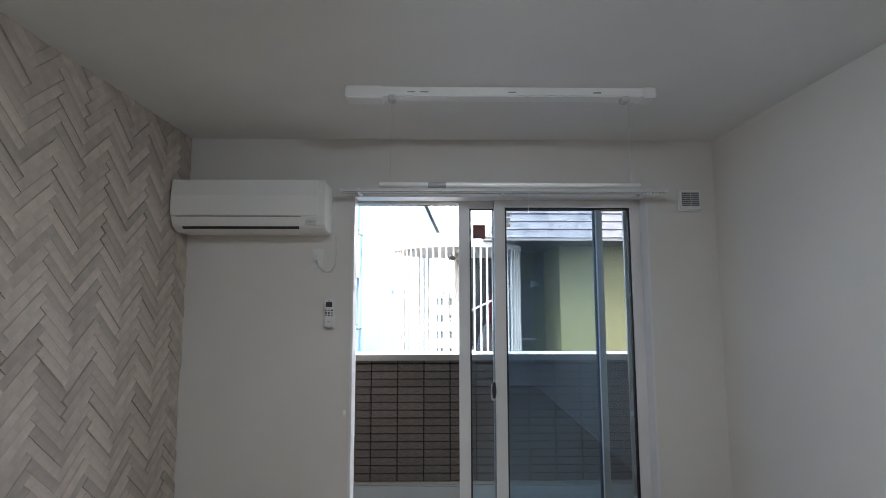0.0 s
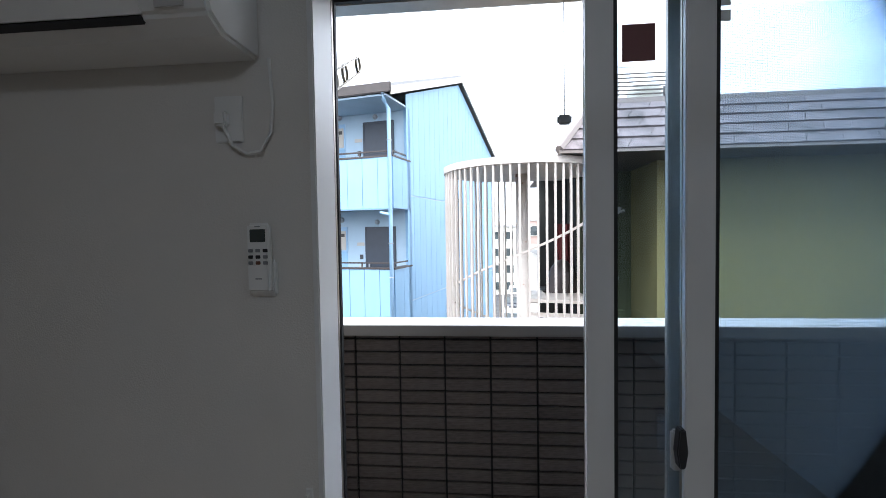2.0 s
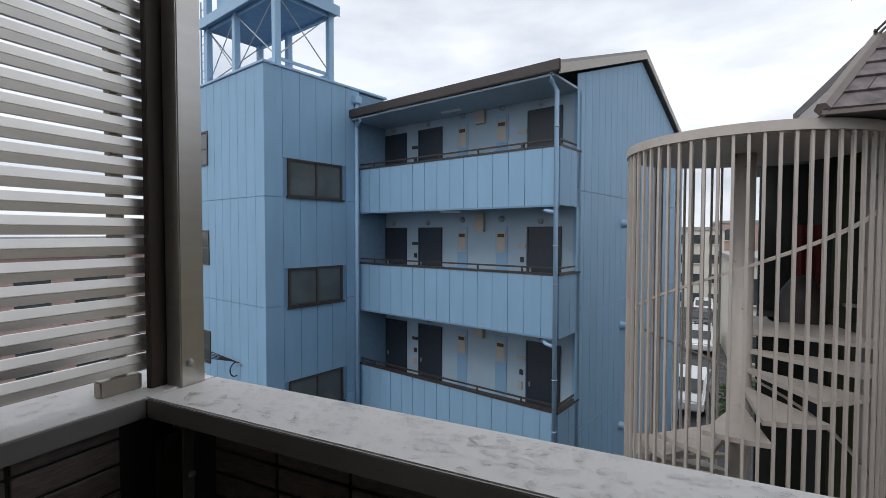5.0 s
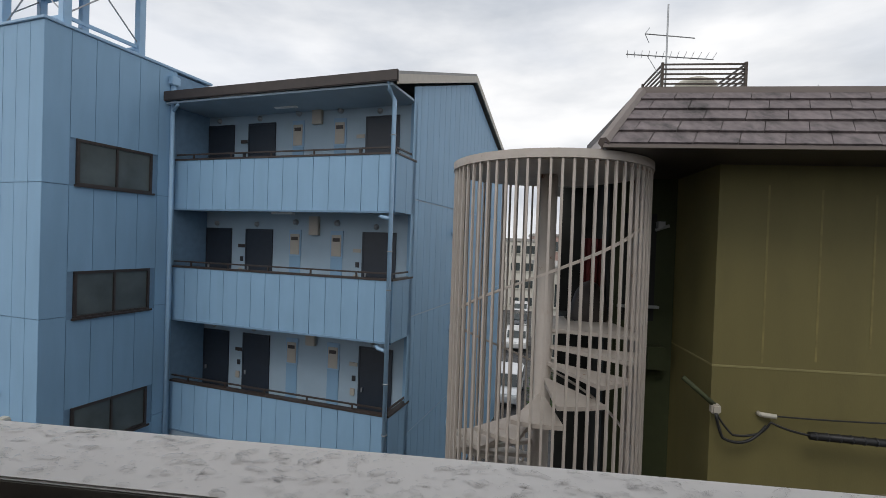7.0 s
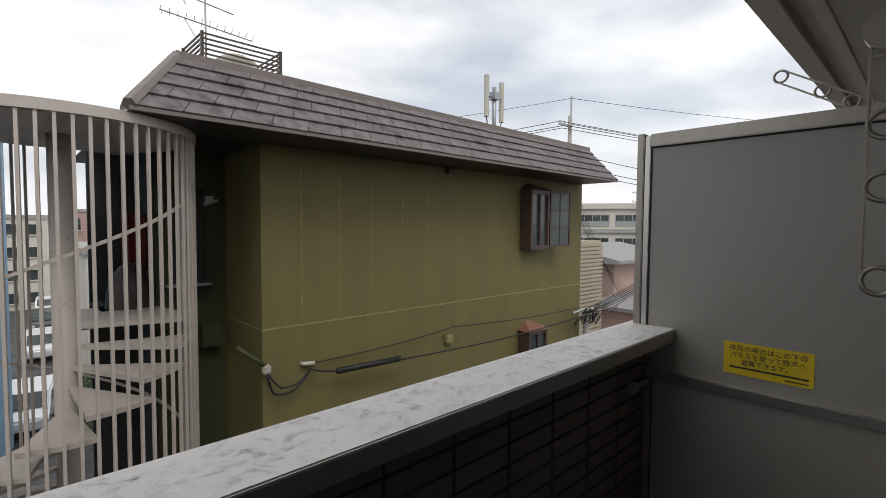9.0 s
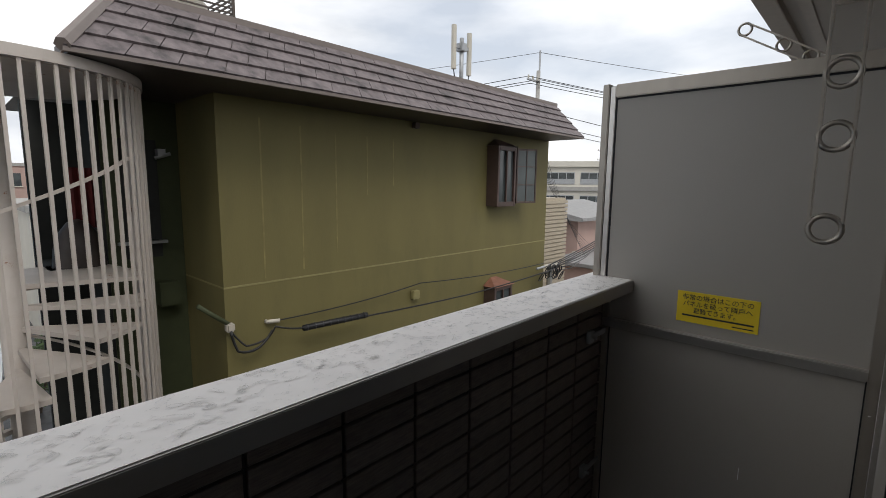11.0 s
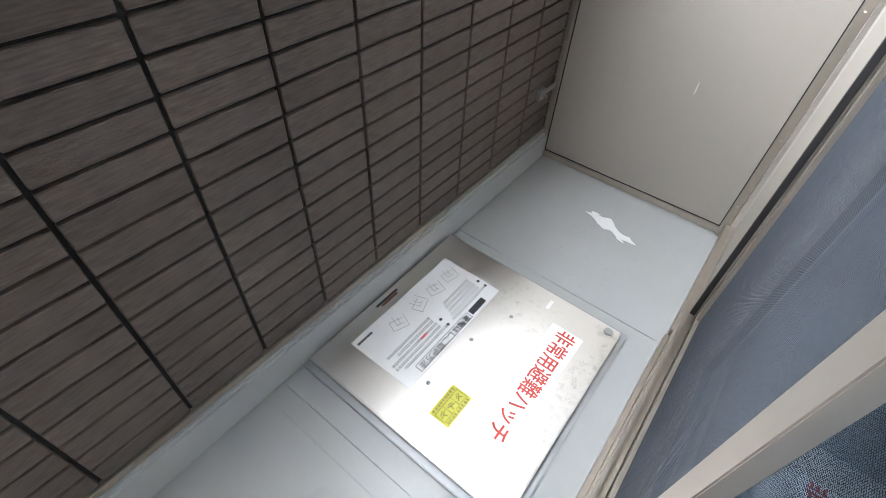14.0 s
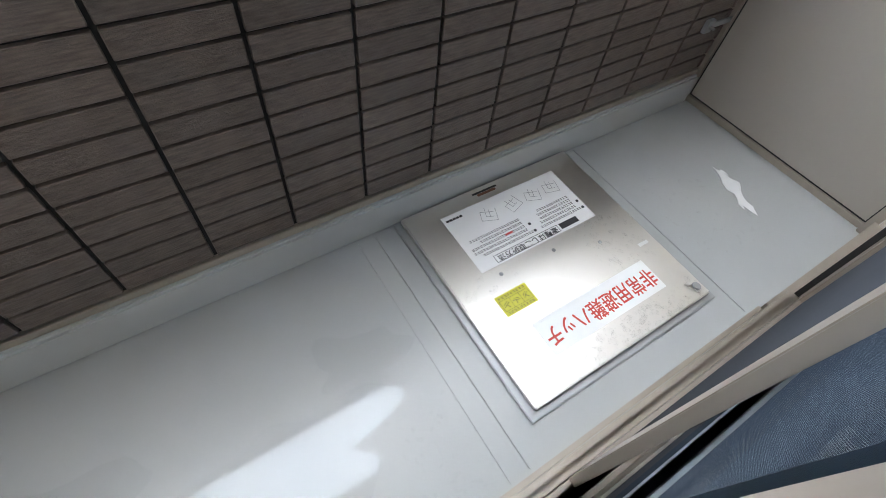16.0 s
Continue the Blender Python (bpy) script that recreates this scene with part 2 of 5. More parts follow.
CARW = mat("white_car_paint", (0.75, 0.76, 0.77), 0.2, vary=0.02)
CARD = mat("dark_car_paint", (0.03, 0.035, 0.045), 0.2, vary=0.05)
LEAF = mat("leaf_green", (0.05, 0.085, 0.025), 0.6, vary=0.4, rnd=0.3)
BARK = mat("bark", (0.10, 0.075, 0.055), 0.8, vary=0.3, scale=20)
PIPEG = mat("cream_tank", (0.50, 0.47, 0.40), 0.5, vary=0.06)
REDTHING = mat("red_cloth", (0.13, 0.016, 0.016), 0.7, vary=0.2)

LAMPG = bpy.data.materials.new("lit_diffuser")
LAMPG.use_nodes = True
LAMPG.node_tree.nodes["Principled BSDF"].inputs["Emission Color"].default_value = (0.92, 0.97, 1.0, 1)
LAMPG.node_tree.nodes["Principled BSDF"].inputs["Emission Strength"].default_value = 2.4

# ---- mesh builder ----
class Mb:
    """Gathers boxes, tubes and prisms into one mesh."""

    def __init__(self):
        self.v, self.f = [], []

    def add(self, vs, fs):
        o = len(self.v)
        self.v += [tuple(p) for p in vs]
        self.f += [tuple(i + o for i in q) for q in fs]
        return self

    def box(self, x0, x1, y0, y1, z0, z1, m=None):
        vs = [Vector(p) for p in ((x0, y0, z0), (x1, y0, z0), (x1, y1, z0), (x0, y1, z0), (x0, y0, z1), (x1, y0, z1), (x1, y1, z1), (x0, y1, z1))]
        if m is not None:
            vs = [m @ p for p in vs]
        return self.add(vs, [(3, 2, 1, 0), (4, 5, 6, 7), (0, 1, 5, 4), (1, 2, 6, 5), (2, 3, 7, 6), (3, 0, 4, 7)])

    def tube(self, pts, r, n=8, caps=True):
        pts = [Vector(p) for p in pts]
        rings = []
        for i, p in enumerate(pts):
            d = (pts[min(i + 1, len(pts) - 1)] - pts[max(i - 1, 0)]).normalized()
            a = d.orthogonal().normalized() if abs(d.z) > 0.95 else d.cross(Vector((0, 0, 1))).normalized()
            b = d.cross(a)
            rr = r[i] if isinstance(r, (list, tuple)) else r
            rings.append([p + (a * math.cos(2 * math.pi * k / n) + b * math.sin(2 * math.pi * k / n)) * rr for k in range(n)])
        vs = [q for ring in rings for q in ring]
        fs = [(i * n + k, i * n + (k + 1) % n, (i + 1) * n + (k + 1) % n, (i + 1) * n + k) for i in range(len(pts) - 1) for k in range(n)]
        if caps:
            fs += [tuple(range(n))[::-1], tuple((len(pts) - 1) * n + k for k in range(n))]
        return self.add(vs, fs)

    def prism(self, poly, axis, a, b):
        """poly: 2D outline in the two other axes, drawn out along axis from a to b."""
        def at(p, d):
            return {"x": (d, p[0], p[1]), "y": (p[0], d, p[1]), "z": (p[0], p[1], d)}[axis]
        n = len(poly)
        vs = [at(p, a) for p in poly] + [at(p, b) for p in poly]
        return self.add(vs, [tuple(range(n))[::-1], tuple(range(n, 2 * n))] + [(i, (i + 1) % n, n + (i + 1) % n, n + i) for i in range(n)])

    def ring(self, c, normal, R, r, n=24, k=6):
        c, nn = Vector(c), Vector(normal).normalized()
        a = nn.orthogonal().normalized()
        b = nn.cross(a)
        vs, fs = [], []
        for i in range(n):
            d = a * math.cos(2 * math.pi * i / n) + b * math.sin(2 * math.pi * i / n)
            for j in range(k):
                vs.append(c + d * (R + r * math.cos(2 * math.pi * j / k)) + nn * r * math.sin(2 * math.pi * j / k))
        for i in range(n):
            for j in range(k):
                fs.append((i * k + j, ((i + 1) % n) * k + j, ((i + 1) % n) * k + (j + 1) % k, i * k + (j + 1) % k))
        return self.add(vs, fs)

    def dome(self, c, rx, ry, rz, n=10, k=3, turn=0.0):
        vs, fs = [], []
        for i in range(k):
            ph = i * math.pi / 2 / k
            for j in range(n):
                th = 2 * math.pi * j / n
                x, y = rx * math.cos(th) * math.cos(ph), ry * math.sin(th) * math.cos(ph)
                vs.append((c[0] + x * math.cos(turn) - y * math.sin(turn), c[1] + x * math.sin(turn) + y * math.cos(turn), c[2] + rz * math.sin(ph)))
        vs.append((c[0], c[1], c[2] + rz))
        for i in range(k - 1):
            for j in range(n):
                fs.append((i * n + j, i * n + (j + 1) % n, (i + 1) * n + (j + 1) % n, (i + 1) * n + j))
        for j in range(n):
            fs.append(((k - 1) * n + j, (k - 1) * n + (j + 1) % n, len(vs) - 1))
        return self.add(vs, fs)

    def mesh(self, name, material, bevel=0.0, seg=2, smooth=False):
        me = bpy.data.meshes.new(name)
        me.from_pydata(self.v, [], self.f)
        bm = bmesh.new()
        bm.from_mesh(me)
        bmesh.ops.recalc_face_normals(bm, faces=bm.faces)
        if bevel:
            bmesh.ops.bevel(bm, geom=[e for e in bm.edges if e.is_manifold and e.calc_face_angle(0) > 0.5], offset=bevel, segments=seg, affect="EDGES", clamp_overlap=True)
        bm.to_mesh(me)
        bm.free()
        if smooth:
            for p in me.polygons:
                p.use_smooth = True
        me.materials.append(material)
        return me


def part(name, b, material, parent=None, label="", bevel=0.0, seg=2, smooth=False, at=None):
    ob = new(name, b.mesh(name, material, bevel, seg, smooth) if isinstance(b, Mb) else b)
    if parent is not None:
        ob.parent = parent
    if at is not None:
        ob.matrix_basis = at
    return tagged(ob, label)


def struct(name, b, material, label, category, bevel=0.0):
    return tagged(part(name, b, material, None, label, bevel), label, category, kind="structure")


def thing(name, label, category, at=None, group="", kind=""):
    ob = tagged(new(name), label, category, group, kind)
    ob.empty_display_size = 0.1
    if at is not None:
        ob.matrix_basis = at
    return ob


def writing(name, text, size, material, parent, at, width=None, label="", bold=0.0):
    """Words in the built-in font, turned into a mesh; width: the length of the line in metres."""
    cu = bpy.data.curves.new(name, "FONT")
    cu.body, cu.size, cu.extrude, cu.align_x, cu.align_y = text, size, 0.0004, "CENTER", "CENTER"
    cu.offset = bold
    tmp = new(name + "_curve", cu)
    bpy.context.view_layer.update()
    me = bpy.data.meshes.new_from_object(tmp.evaluated_get(bpy.context.evaluated_depsgraph_get()))
    bpy.data.objects.remove(tmp)
    me.materials.clear()
    me.materials.append(material)
    if len(me.vertices):
        xs = [v.co.x for v in me.vertices]
        w = max(xs) - min(xs)
        if width and w > 0:
            for v in me.vertices:
                v.co.x *= width / w
    return part(name, me, material, parent, label, at=at)


# ---- the room ----
XL, XR, YN, YB, ZF, ZC = -1.5, 1.74, 2.84, -2.4, 0.10, 2.605
WX0, WX1, WZ1 = -0.50, 1.31, 2.25  # window opening
struct("floor", Mb().box(XL - 0.1, XR + 0.1, YB, YN, ZF - 0.2, ZF), FLOORW, "oak-toned wooden room floor", "floor")
struct("ceiling", Mb().box(XL - 0.12, XR + 0.12, YB - 0.1, YN + 0.2, ZC, ZC + 0.2), CEIL, "plain white papered room ceiling", "ceiling")
JX = WX0 - 0.03  # the outer part of the opening is a little wider
wn = Mb().box(XL - 0.25, JX, YN, 3.04, -0.2, ZC).box(JX, WX0, YN, 2.955, -0.2, WZ1).box(JX, WX0, YN, 3.04, WZ1, ZC).box(JX, WX0, 2.955, 3.04, -0.2, ZF - 0.02).box(WX1, 2.0, YN, 3.04, -0.2, ZC).box(WX0, WX1, YN, 3.04, WZ1, ZC).box(WX0, WX1, YN, 3.04, -0.2, ZF - 0.02)
struct("wall_north", wn, WALL, "white wallpapered wall around the balcony window", "wall")
struct("wall_east", Mb().box(XR, XR + 0.12, YB, YN, ZF - 0.2, ZC), WALL, "plain white wallpapered side wall", "wall")
struct("wall_south", Mb().box(XL, XR, YB - 0.12, YB, ZF - 0.2, ZC), WALL, "plain white wallpapered back wall", "wall")
wall_west = struct("wall_west", Mb().box(XL - 0.12, XL - 0.004, YB, YN, ZF - 0.2, ZC), PLANK, "accent wall of whitewashed wood planks in herringbone", "wall")

# ---- balcony window: frame, two sashes on the right, insect screen ----
win = thing("window_1", "white sliding balcony window, left half open, sashes parked right", "window", kind="structure")
fr = Mb()
fr.box(WX0 - 0.003, WX0 + 0.012, 2.825, 2.955, ZF, WZ1 + 0.003).box(JX + 0.002, WX0 + 0.006, 2.9555, 2.976, ZF, WZ1).box(WX1 - 0.012, WX1 + 0.003, 2.825, 2.955, ZF, WZ1 + 0.003)
fr.box(WX0 + 0.012, WX1 - 0.012, 2.825, 2.955, WZ1 - 0.012, WZ1 + 0.003)
part("window_casing", fr, VINYL, win, "white vinyl inner casing", 0.003)
fr = Mb()
for i, (y0, y1, d) in enumerate(((2.977, 2.986, 0.020), (2.986, 2.998, 0.010), (2.998, 3.006, 0.022), (3.006, 3.02, 0.010), (3.02, 3.03, 0.022), (3.03, 3.045, 0.014))):
    fr.box(JX, JX + d, y0, y1, ZF, WZ1).box(WX1 - d, WX1, y0, y1, ZF, WZ1).box(JX + d, WX1 - d, y0, y1, WZ1 - d, WZ1)
part("window_frame", fr, CHAMP2, win, "ribbed aluminium jambs and head")
fr = Mb().box(JX, JX + 0.022, 3.045, 3.06, ZF, WZ1).box(WX1 - 0.022, WX1, 3.045, 3.06, ZF, WZ1).box(JX + 0.022, WX1 - 0.022, 3.045, 3.06, WZ1 - 0.022, WZ1)
part("outer_gasket", fr, GASKET, win, "black outer gasket")
sl = Mb().box(JX, WX1, 2.80, 3.075, ZF - 0.09, ZF - 0.02)
for y in (2.905, 2.945, 2.985, 3.025, 3.06):
    sl.box(WX0 + 0.02, WX1 - 0.02, y, y + 0.012, ZF - 0.02, ZF + 0.006)
sl.box(WX0 - 0.02, WX1 + 0.02, 2.79, 2.90, ZF - 0.02, ZF + 0.004)
part("window_sill", sl, CHAMP, win, "beige aluminium sill with rails", 0.002)
part("sill_flashing", Mb().box(WX0 - 0.03, WX1 - 0.10, 3.076, 3.09, 0.0, ZF - 0.05), CHAMP, win, bevel=0.002)
part("sill_end_piece", Mb().box(WX1 - 0.095, 1.86, 3.05, 3.083, 0.0, ZF - 0.03), CHAMP, win, bevel=0.002)


def sash(name, x0, x1, y, st, sr, inner, outer, label):
    s = part(name, Mb().box(x0, x0 + st, y - 0.018, y + 0.004, ZF + 0.01, WZ1 - 0.013).box(x1 - sr, x1, y - 0.018, y + 0.004, ZF + 0.01, WZ1 - 0.013)
             .box(x0 + st, x1 - sr, y - 0.018, y + 0.004, WZ1 - 0.06, WZ1 - 0.013).box(x0 + st, x1 - sr, y - 0.018, y + 0.004, ZF + 0.01, ZF + 0.11), inner, win, label, 0.003)
    part("outer_face", Mb().box(x0, x0 + st, y + 0.0045, y + 0.018, ZF + 0.01, WZ1 - 0.013).box(x1 - sr, x1, y + 0.0045, y + 0.018, ZF + 0.01, WZ1 - 0.013)
         .box(x0 + st, x1 - sr, y + 0.0045, y + 0.018, WZ1 - 0.06, WZ1 - 0.013).box(x0 + st, x1 - sr, y + 0.0045, y + 0.018, ZF + 0.01, ZF + 0.11), outer, s, "beige aluminium outer face", 0.002)
    g = part("glass", Mb().box(x0 + st, x1 - sr, y - 0.003, y + 0.003, ZF + 0.11, WZ1 - 0.06), GLASS, s)
    g.visible_shadow = False
    e = 0.010
    part("glazing_bead", Mb().box(x0 + st, x0 + st + e, y - 0.012, y + 0.012, ZF + 0.11, WZ1 - 0.06).box(x1 - sr - e, x1 - sr, y - 0.012, y + 0.012, ZF + 0.11, WZ1 - 0.06)
         .box(x0 + st + e, x1 - sr - e, y - 0.012, y + 0.012, WZ1 - 0.068, WZ1 - 0.06).box(x0 + st + e, x1 - sr - e, y - 0.012, y + 0.012, ZF + 0.11, ZF + 0.118), GASKET, s, "dark glazing bead")
    return s


s_in = sash("fixed_sash", 0.372, 1.30, 2.925, 0.068, 0.068, VINYL, CHAMP, "white inner sash, closed")
s_out = sash("sliding_sash", 0.152, 1.07, 2.967, 0.068, 0.045, VINYL, CHAMP, "white outer sash, slid open")
part("latch_plate", Mb().box(0.345, 0.372, 2.915, 2.935, 1.00, 1.10), PLASTIC_G, s_in, "grey crescent lock body", 0.006)
part("latch_lever", Mb().prism([(0.352, 1.02), (0.366, 1.02), (0.372, 1.06), (0.366, 1.115), (0.352, 1.115), (0.346, 1.06)], "y", 2.885, 2.913), DARKPL, s_in, "dark crescent lever", 0.003)
# strip added to darken the white right stile, whose inner face lies in shade
part("stile_shade_strip", Mb().box(1.03, 1.068, 2.944, 2.948, ZF + 0.02, WZ1 - 0.03), CHAMP, s_out, "added dark strip painting the stile's shade", 0.002)
part("pull_handle", Mb().box(0.176, 0.196, 2.986, 2.992, 0.62, 0.80), CHAMP2, s_out, "slim pull handle", 0.006, 3)
part("maroon_label", Mb().box(0.243, 0.322, 2.962, 2.9635, 1.997, 2.087), REDDISH, s_out, "small maroon square sticker")
part("white_labels", Mb().box(0.45, 0.475, 2.9205, 2.9215, 2.135, 2.16).box(0.45, 0.475, 2.9205, 2.9215, 2.10, 2.125).box(0.45, 0.475, 2.9205, 2.9215, 2.065, 2.09), WHITEST, s_in)
for z in (0.40, 0.90):
    part("bump_stop", Mb().box(1.205, 1.225, 2.948, 2.955, z, z + 0.03), PLASTIC_G, s_in, bevel=0.003)
scr = part("insect_screen", Mb().box(0.372, 0.430, 3.018, 3.04, ZF + 0.012, WZ1 - 0.03).box(1.235, 1.275, 3.018, 3.04, ZF + 0.012, WZ1 - 0.03)
           .box(0.430, 1.235, 3.018, 3.04, ZF + 0.012, ZF + 0.04).box(0.430, 1.235, 3.018, 3.04, WZ1 - 0.06, WZ1 - 0.03), CHAMP, win, "beige framed insect screen", 0.002)
wires = Mb()
for i in range(201):
    x = 0.4315 + i * 0.004
    wires.add([(x - 0.0003, 3.029, ZF + 0.04), (x + 0.0003, 3.029, ZF + 0.04), (x + 0.0003, 3.029, WZ1 - 0.06), (x - 0.0003, 3.029, WZ1 - 0.06), (x, 3.0295, ZF + 0.04), (x, 3.0295, WZ1 - 0.06)], [(0, 1, 2, 3), (1, 4, 5, 2), (4, 0, 3, 5)])
for i in range(520):
    z = ZF + 0.042 + i * 0.004
    wires.add([(0.43, 3.0285, z - 0.0003), (1.235, 3.0285, z - 0.0003), (1.235, 3.0285, z + 0.0003), (0.43, 3.0285, z + 0.0003), (0.43, 3.029, z), (1.235, 3.029, z)], [(0, 1, 2, 3), (1, 5, 4, 0), (5, 2, 3, 4)])
tagged(part("screen_mesh", wires, MESHM, scr, "fine dark woven mesh"), kind="stuff")

# ---- things in the room ----
cl = thing("ceiling_light", "round white ceiling light, switched on", "ceiling light", pose(0.2, 0.75, 2.605))
part("base_ring", Mb().tube([(0, 0, 0), (0, 0, -0.02)], 0.29, 32), PLASTIC, cl, "white base ring")
part("diffuser", Mb().dome((0, 0, 0), 0.27, 0.27, 0.09, 32, 5), LAMPG, cl, "glowing milky diffuser", smooth=True, at=pose(0, 0, -0.02, 180))
ac = thing("air_conditioner", "white split air conditioner mounted high beside the window", "air conditioner", pose(-1.055, 2.84, 2.0))
prof = [(0, 0.0), (0, 0.295), (-0.20, 0.295), (-0.218, 0.285), (-0.226, 0.2), (-0.222, 0.075), (-0.20, 0.025), (-0.15, 0.0)]
part("body", Mb().prism(prof, "x", -0.43, 0.43), PLASTIC, ac, bevel=0.008, seg=2)
part("front_panel", Mb().prism([(-0.219, 0.29), (-0.232, 0.2), (-0.229, 0.085), (-0.222, 0.085), (-0.222, 0.2), (-0.212, 0.29)], "x", -0.427, 0.39), PLASTIC, ac)
part("louvre_flap", Mb().prism([(-0.226, 0.078), (-0.206, 0.026), (-0.201, 0.028), (-0.221, 0.078)], "x", -0.38, 0.29), PLASTIC, ac, bevel=0.001)
part("outlet_slot", Mb().prism([(-0.2035, 0.024), (-0.190, 0.013), (-0.186, 0.02), (-0.20, 0.028)], "x", -0.37, 0.285), DARKPL, ac, "dark air outlet")
part("flap_groove", Mb().box(-0.39, 0.30, -0.2285, -0.224, 0.078, 0.0815), GREYPR, ac)
part("indicator_panel", Mb().box(0.325, 0.385, -0.2275, -0.2235, 0.03, 0.06, pose(0, 0.011, 0.003)), PLASTIC_G, ac)
part("small_print", Mb().box(0.34, 0.37, -0.2295, -0.227, 0.045, 0.049, pose(0, 0.011, 0.003)), GREYPR, ac)
CO = pose(0.385, -0.005, -0.17)
cp = [(0.075, -0.012, 0.17), (0.082, -0.012, 0.06), (0.075, -0.012, 0.0), (0.05, -0.012, -0.045), (0.015, -0.012, -0.05), (-0.02, -0.014, -0.03), (-0.04, -0.02, 0.02)]
pc = part("power_cord", Mb().tube(cp, 0.004, 8), PLASTIC, ac, "thin white looping cord", smooth=True, at=CO)
part("plug", Mb().box(-0.058, -0.028, -0.03, -0.004, 0.015, 0.05), PLASTIC, pc, "white plug", 0.005)
sk = thing("wall_socket", "white wall socket beside the air conditioner", "socket", pose(-0.705, 2.84, 1.865))
part("socket_plate", Mb().box(-0.035, 0.035, -0.007, 0, -0.055, 0.055), PLASTIC, sk, bevel=0.002)
rem = thing("remote_control", "white air conditioner remote in a wall holder", "remote control", pose(-0.627, 2.84, 1.452))
part("holder", Mb().box(-0.034, 0.034, -0.016, 0, -0.012, 0.075), PLASTIC, rem, "white holder", 0.006)
part("case", Mb().box(-0.029, 0.029, -0.034, -0.0165, -0.002, 0.163), PLASTIC, rem, bevel=0.007, seg=3)
part("display", Mb().box(-0.019, 0.019, -0.0355, -0.034, 0.118, 0.148), LCD, rem, "dark grey display", 0.002)
for r, z in enumerate((0.098, 0.083, 0.069)):
    for x in (-0.018, 0.0, 0.018):
        c = (GREYPR, DARKPL, GREYPR)[(r + int(x > 0)) % 3] if r < 2 or x else COPPER
        part("button", Mb().box(x - 0.006, x + 0.006, -0.0358, -0.034, z - 0.004, z + 0.004), c, rem, bevel=0.0015)
part("mode_print", Mb().box(-0.008, 0.008, -0.0346, -0.034, 0.03, 0.033), GREYPR, rem)
part("title_print", Mb().box(-0.007, 0.007, -0.0346, -0.034, 0.153, 0.156), GREYPR, rem)


def curtain_rail(x0, x1, y, z, label):
    r = thing("curtain_rail", label, "curtain rail", pose((x0 + x1) / 2, y, z), "double curtain rail")
    h = (x1 - x0) / 2
    part("track", Mb().box(-h, h, -0.011, 0.011, -0.007, 0.007), VINYL, r, bevel=0.003)
    part("slot", Mb().box(-h + 0.01, h - 0.01, -0.003, 0.003, -0.0085, -0.0072), GREYPR, r)
    for x in (-h, h):
        part("end_cap", Mb().box(x - 0.012, x + 0.012, -0.013, 0.013, -0.009, 0.009), PLASTIC, r, bevel=0.004)
    for x in (-h * 0.9, 0.0, h * 0.9):
        part("bracket", Mb().box(x - 0.01, x + 0.01, 0.0115, 2.84 - y, -0.006, 0.018), PLASTIC, r, bevel=0.002)
    for x in (h - 0.13, h - 0.11, h - 0.09, h - 0.07, h - 0.05):
        part("glider", Mb().box(x - 0.006, x + 0.006, -0.004, 0.004, -0.024, -0.008), PLASTIC, r, bevel=0.002)
    return r


curtain_rail(-0.545, 1.36, 2.685, 2.247, "white curtain rail above the window")
curtain_rail(-0.545, 1.36, 2.745, 2.250, "white curtain rail close to the wall")
# ceiling-mounted drying pole unit
dry = thing("ceiling_drying_rack", "white lift-down laundry drying pole unit on the ceiling", "drying rack", pose(0.31, 2.13, 2.605))
part("base_rail", Mb().box(-0.72, 0.72, -0.035, 0.035, -0.045, 0), PLASTIC, dry, "white base rail", 0.005)
part("motor_cover", Mb().box(-0.725, -0.55, -0.045, 0.045, -0.058, 0), PLASTIC, dry, "white end cover", 0.006)
part("end_cover", Mb().box(0.66, 0.725, -0.045, 0.045, -0.05, 0), PLASTIC, dry, bevel=0.006)
part("pole", Mb().tube([(-0.56, -0.06, -0.475), (0.62, -0.06, -0.475)], 0.012, 12), PLASTIC, dry, "white lowered drying pole", smooth=True)
part("pole_marking", Mb().tube([(-0.34, -0.06, -0.475), (-0.26, -0.06, -0.475)], 0.0125, 12), GREYPR, dry)
for x in (-0.51, 0.58):
    part("pole_hanger", Mb().box(x - 0.018, x + 0.018, -0.05, 0.0, -0.072, -0.045), PLASTIC_G, dry, "grey pulley", 0.005)
    part("lift_cord", Mb().tube([(x, -0.06, -0.06), (x, -0.06, -0.465)], 0.0012, 5), PLASTIC_G, dry)
for x in (-0.42, -0.36, 0.05, 0.45):
    part("marking", Mb().box(x - 0.018, x + 0.018, -0.0362, -0.035, -0.03, -0.024), GREYPR, dry)
part("pull_cord", Mb().tube([(0.11, -0.06, -0.487), (0.11, -0.06, -0.60)], 0.0014, 6), PLASTIC, dry, "thin white pull cord")
wcord = thing("pull_cord", "thin cord with a blue-grey grip in the window head", "pull cord", pose(0.115, 3.035, 2.265))
part("string", Mb().tube([(0, 0, 0), (0, 0, -0.375)], 0.0014, 6), PLASTIC_G, wcord)
part("grip", Mb().box(-0.019, 0.019, -0.006, 0.006, -0.40, -0.373), GREYPR, wcord, "blue-grey grip", 0.005)
vent = thing("wall_vent", "square white wall vent with a grey grille", "vent", pose(1.575, 2.84, 2.22))
part("frame", Mb().box(-0.07, 0.07, -0.02, 0, -0.065, 0.065), PLASTIC, vent, bevel=0.008)
part("grille_recess", Mb().box(-0.05, 0.055, -0.022, -0.02, -0.035, 0.052), DARKPL, vent, "dark recess")
for i in range(7):
    part("slat", Mb().box(-0.05, 0.055, -0.026, -0.022, -0.032 + i * 0.0125, -0.025 + i * 0.0125), PLASTIC_G, vent, bevel=0.001)
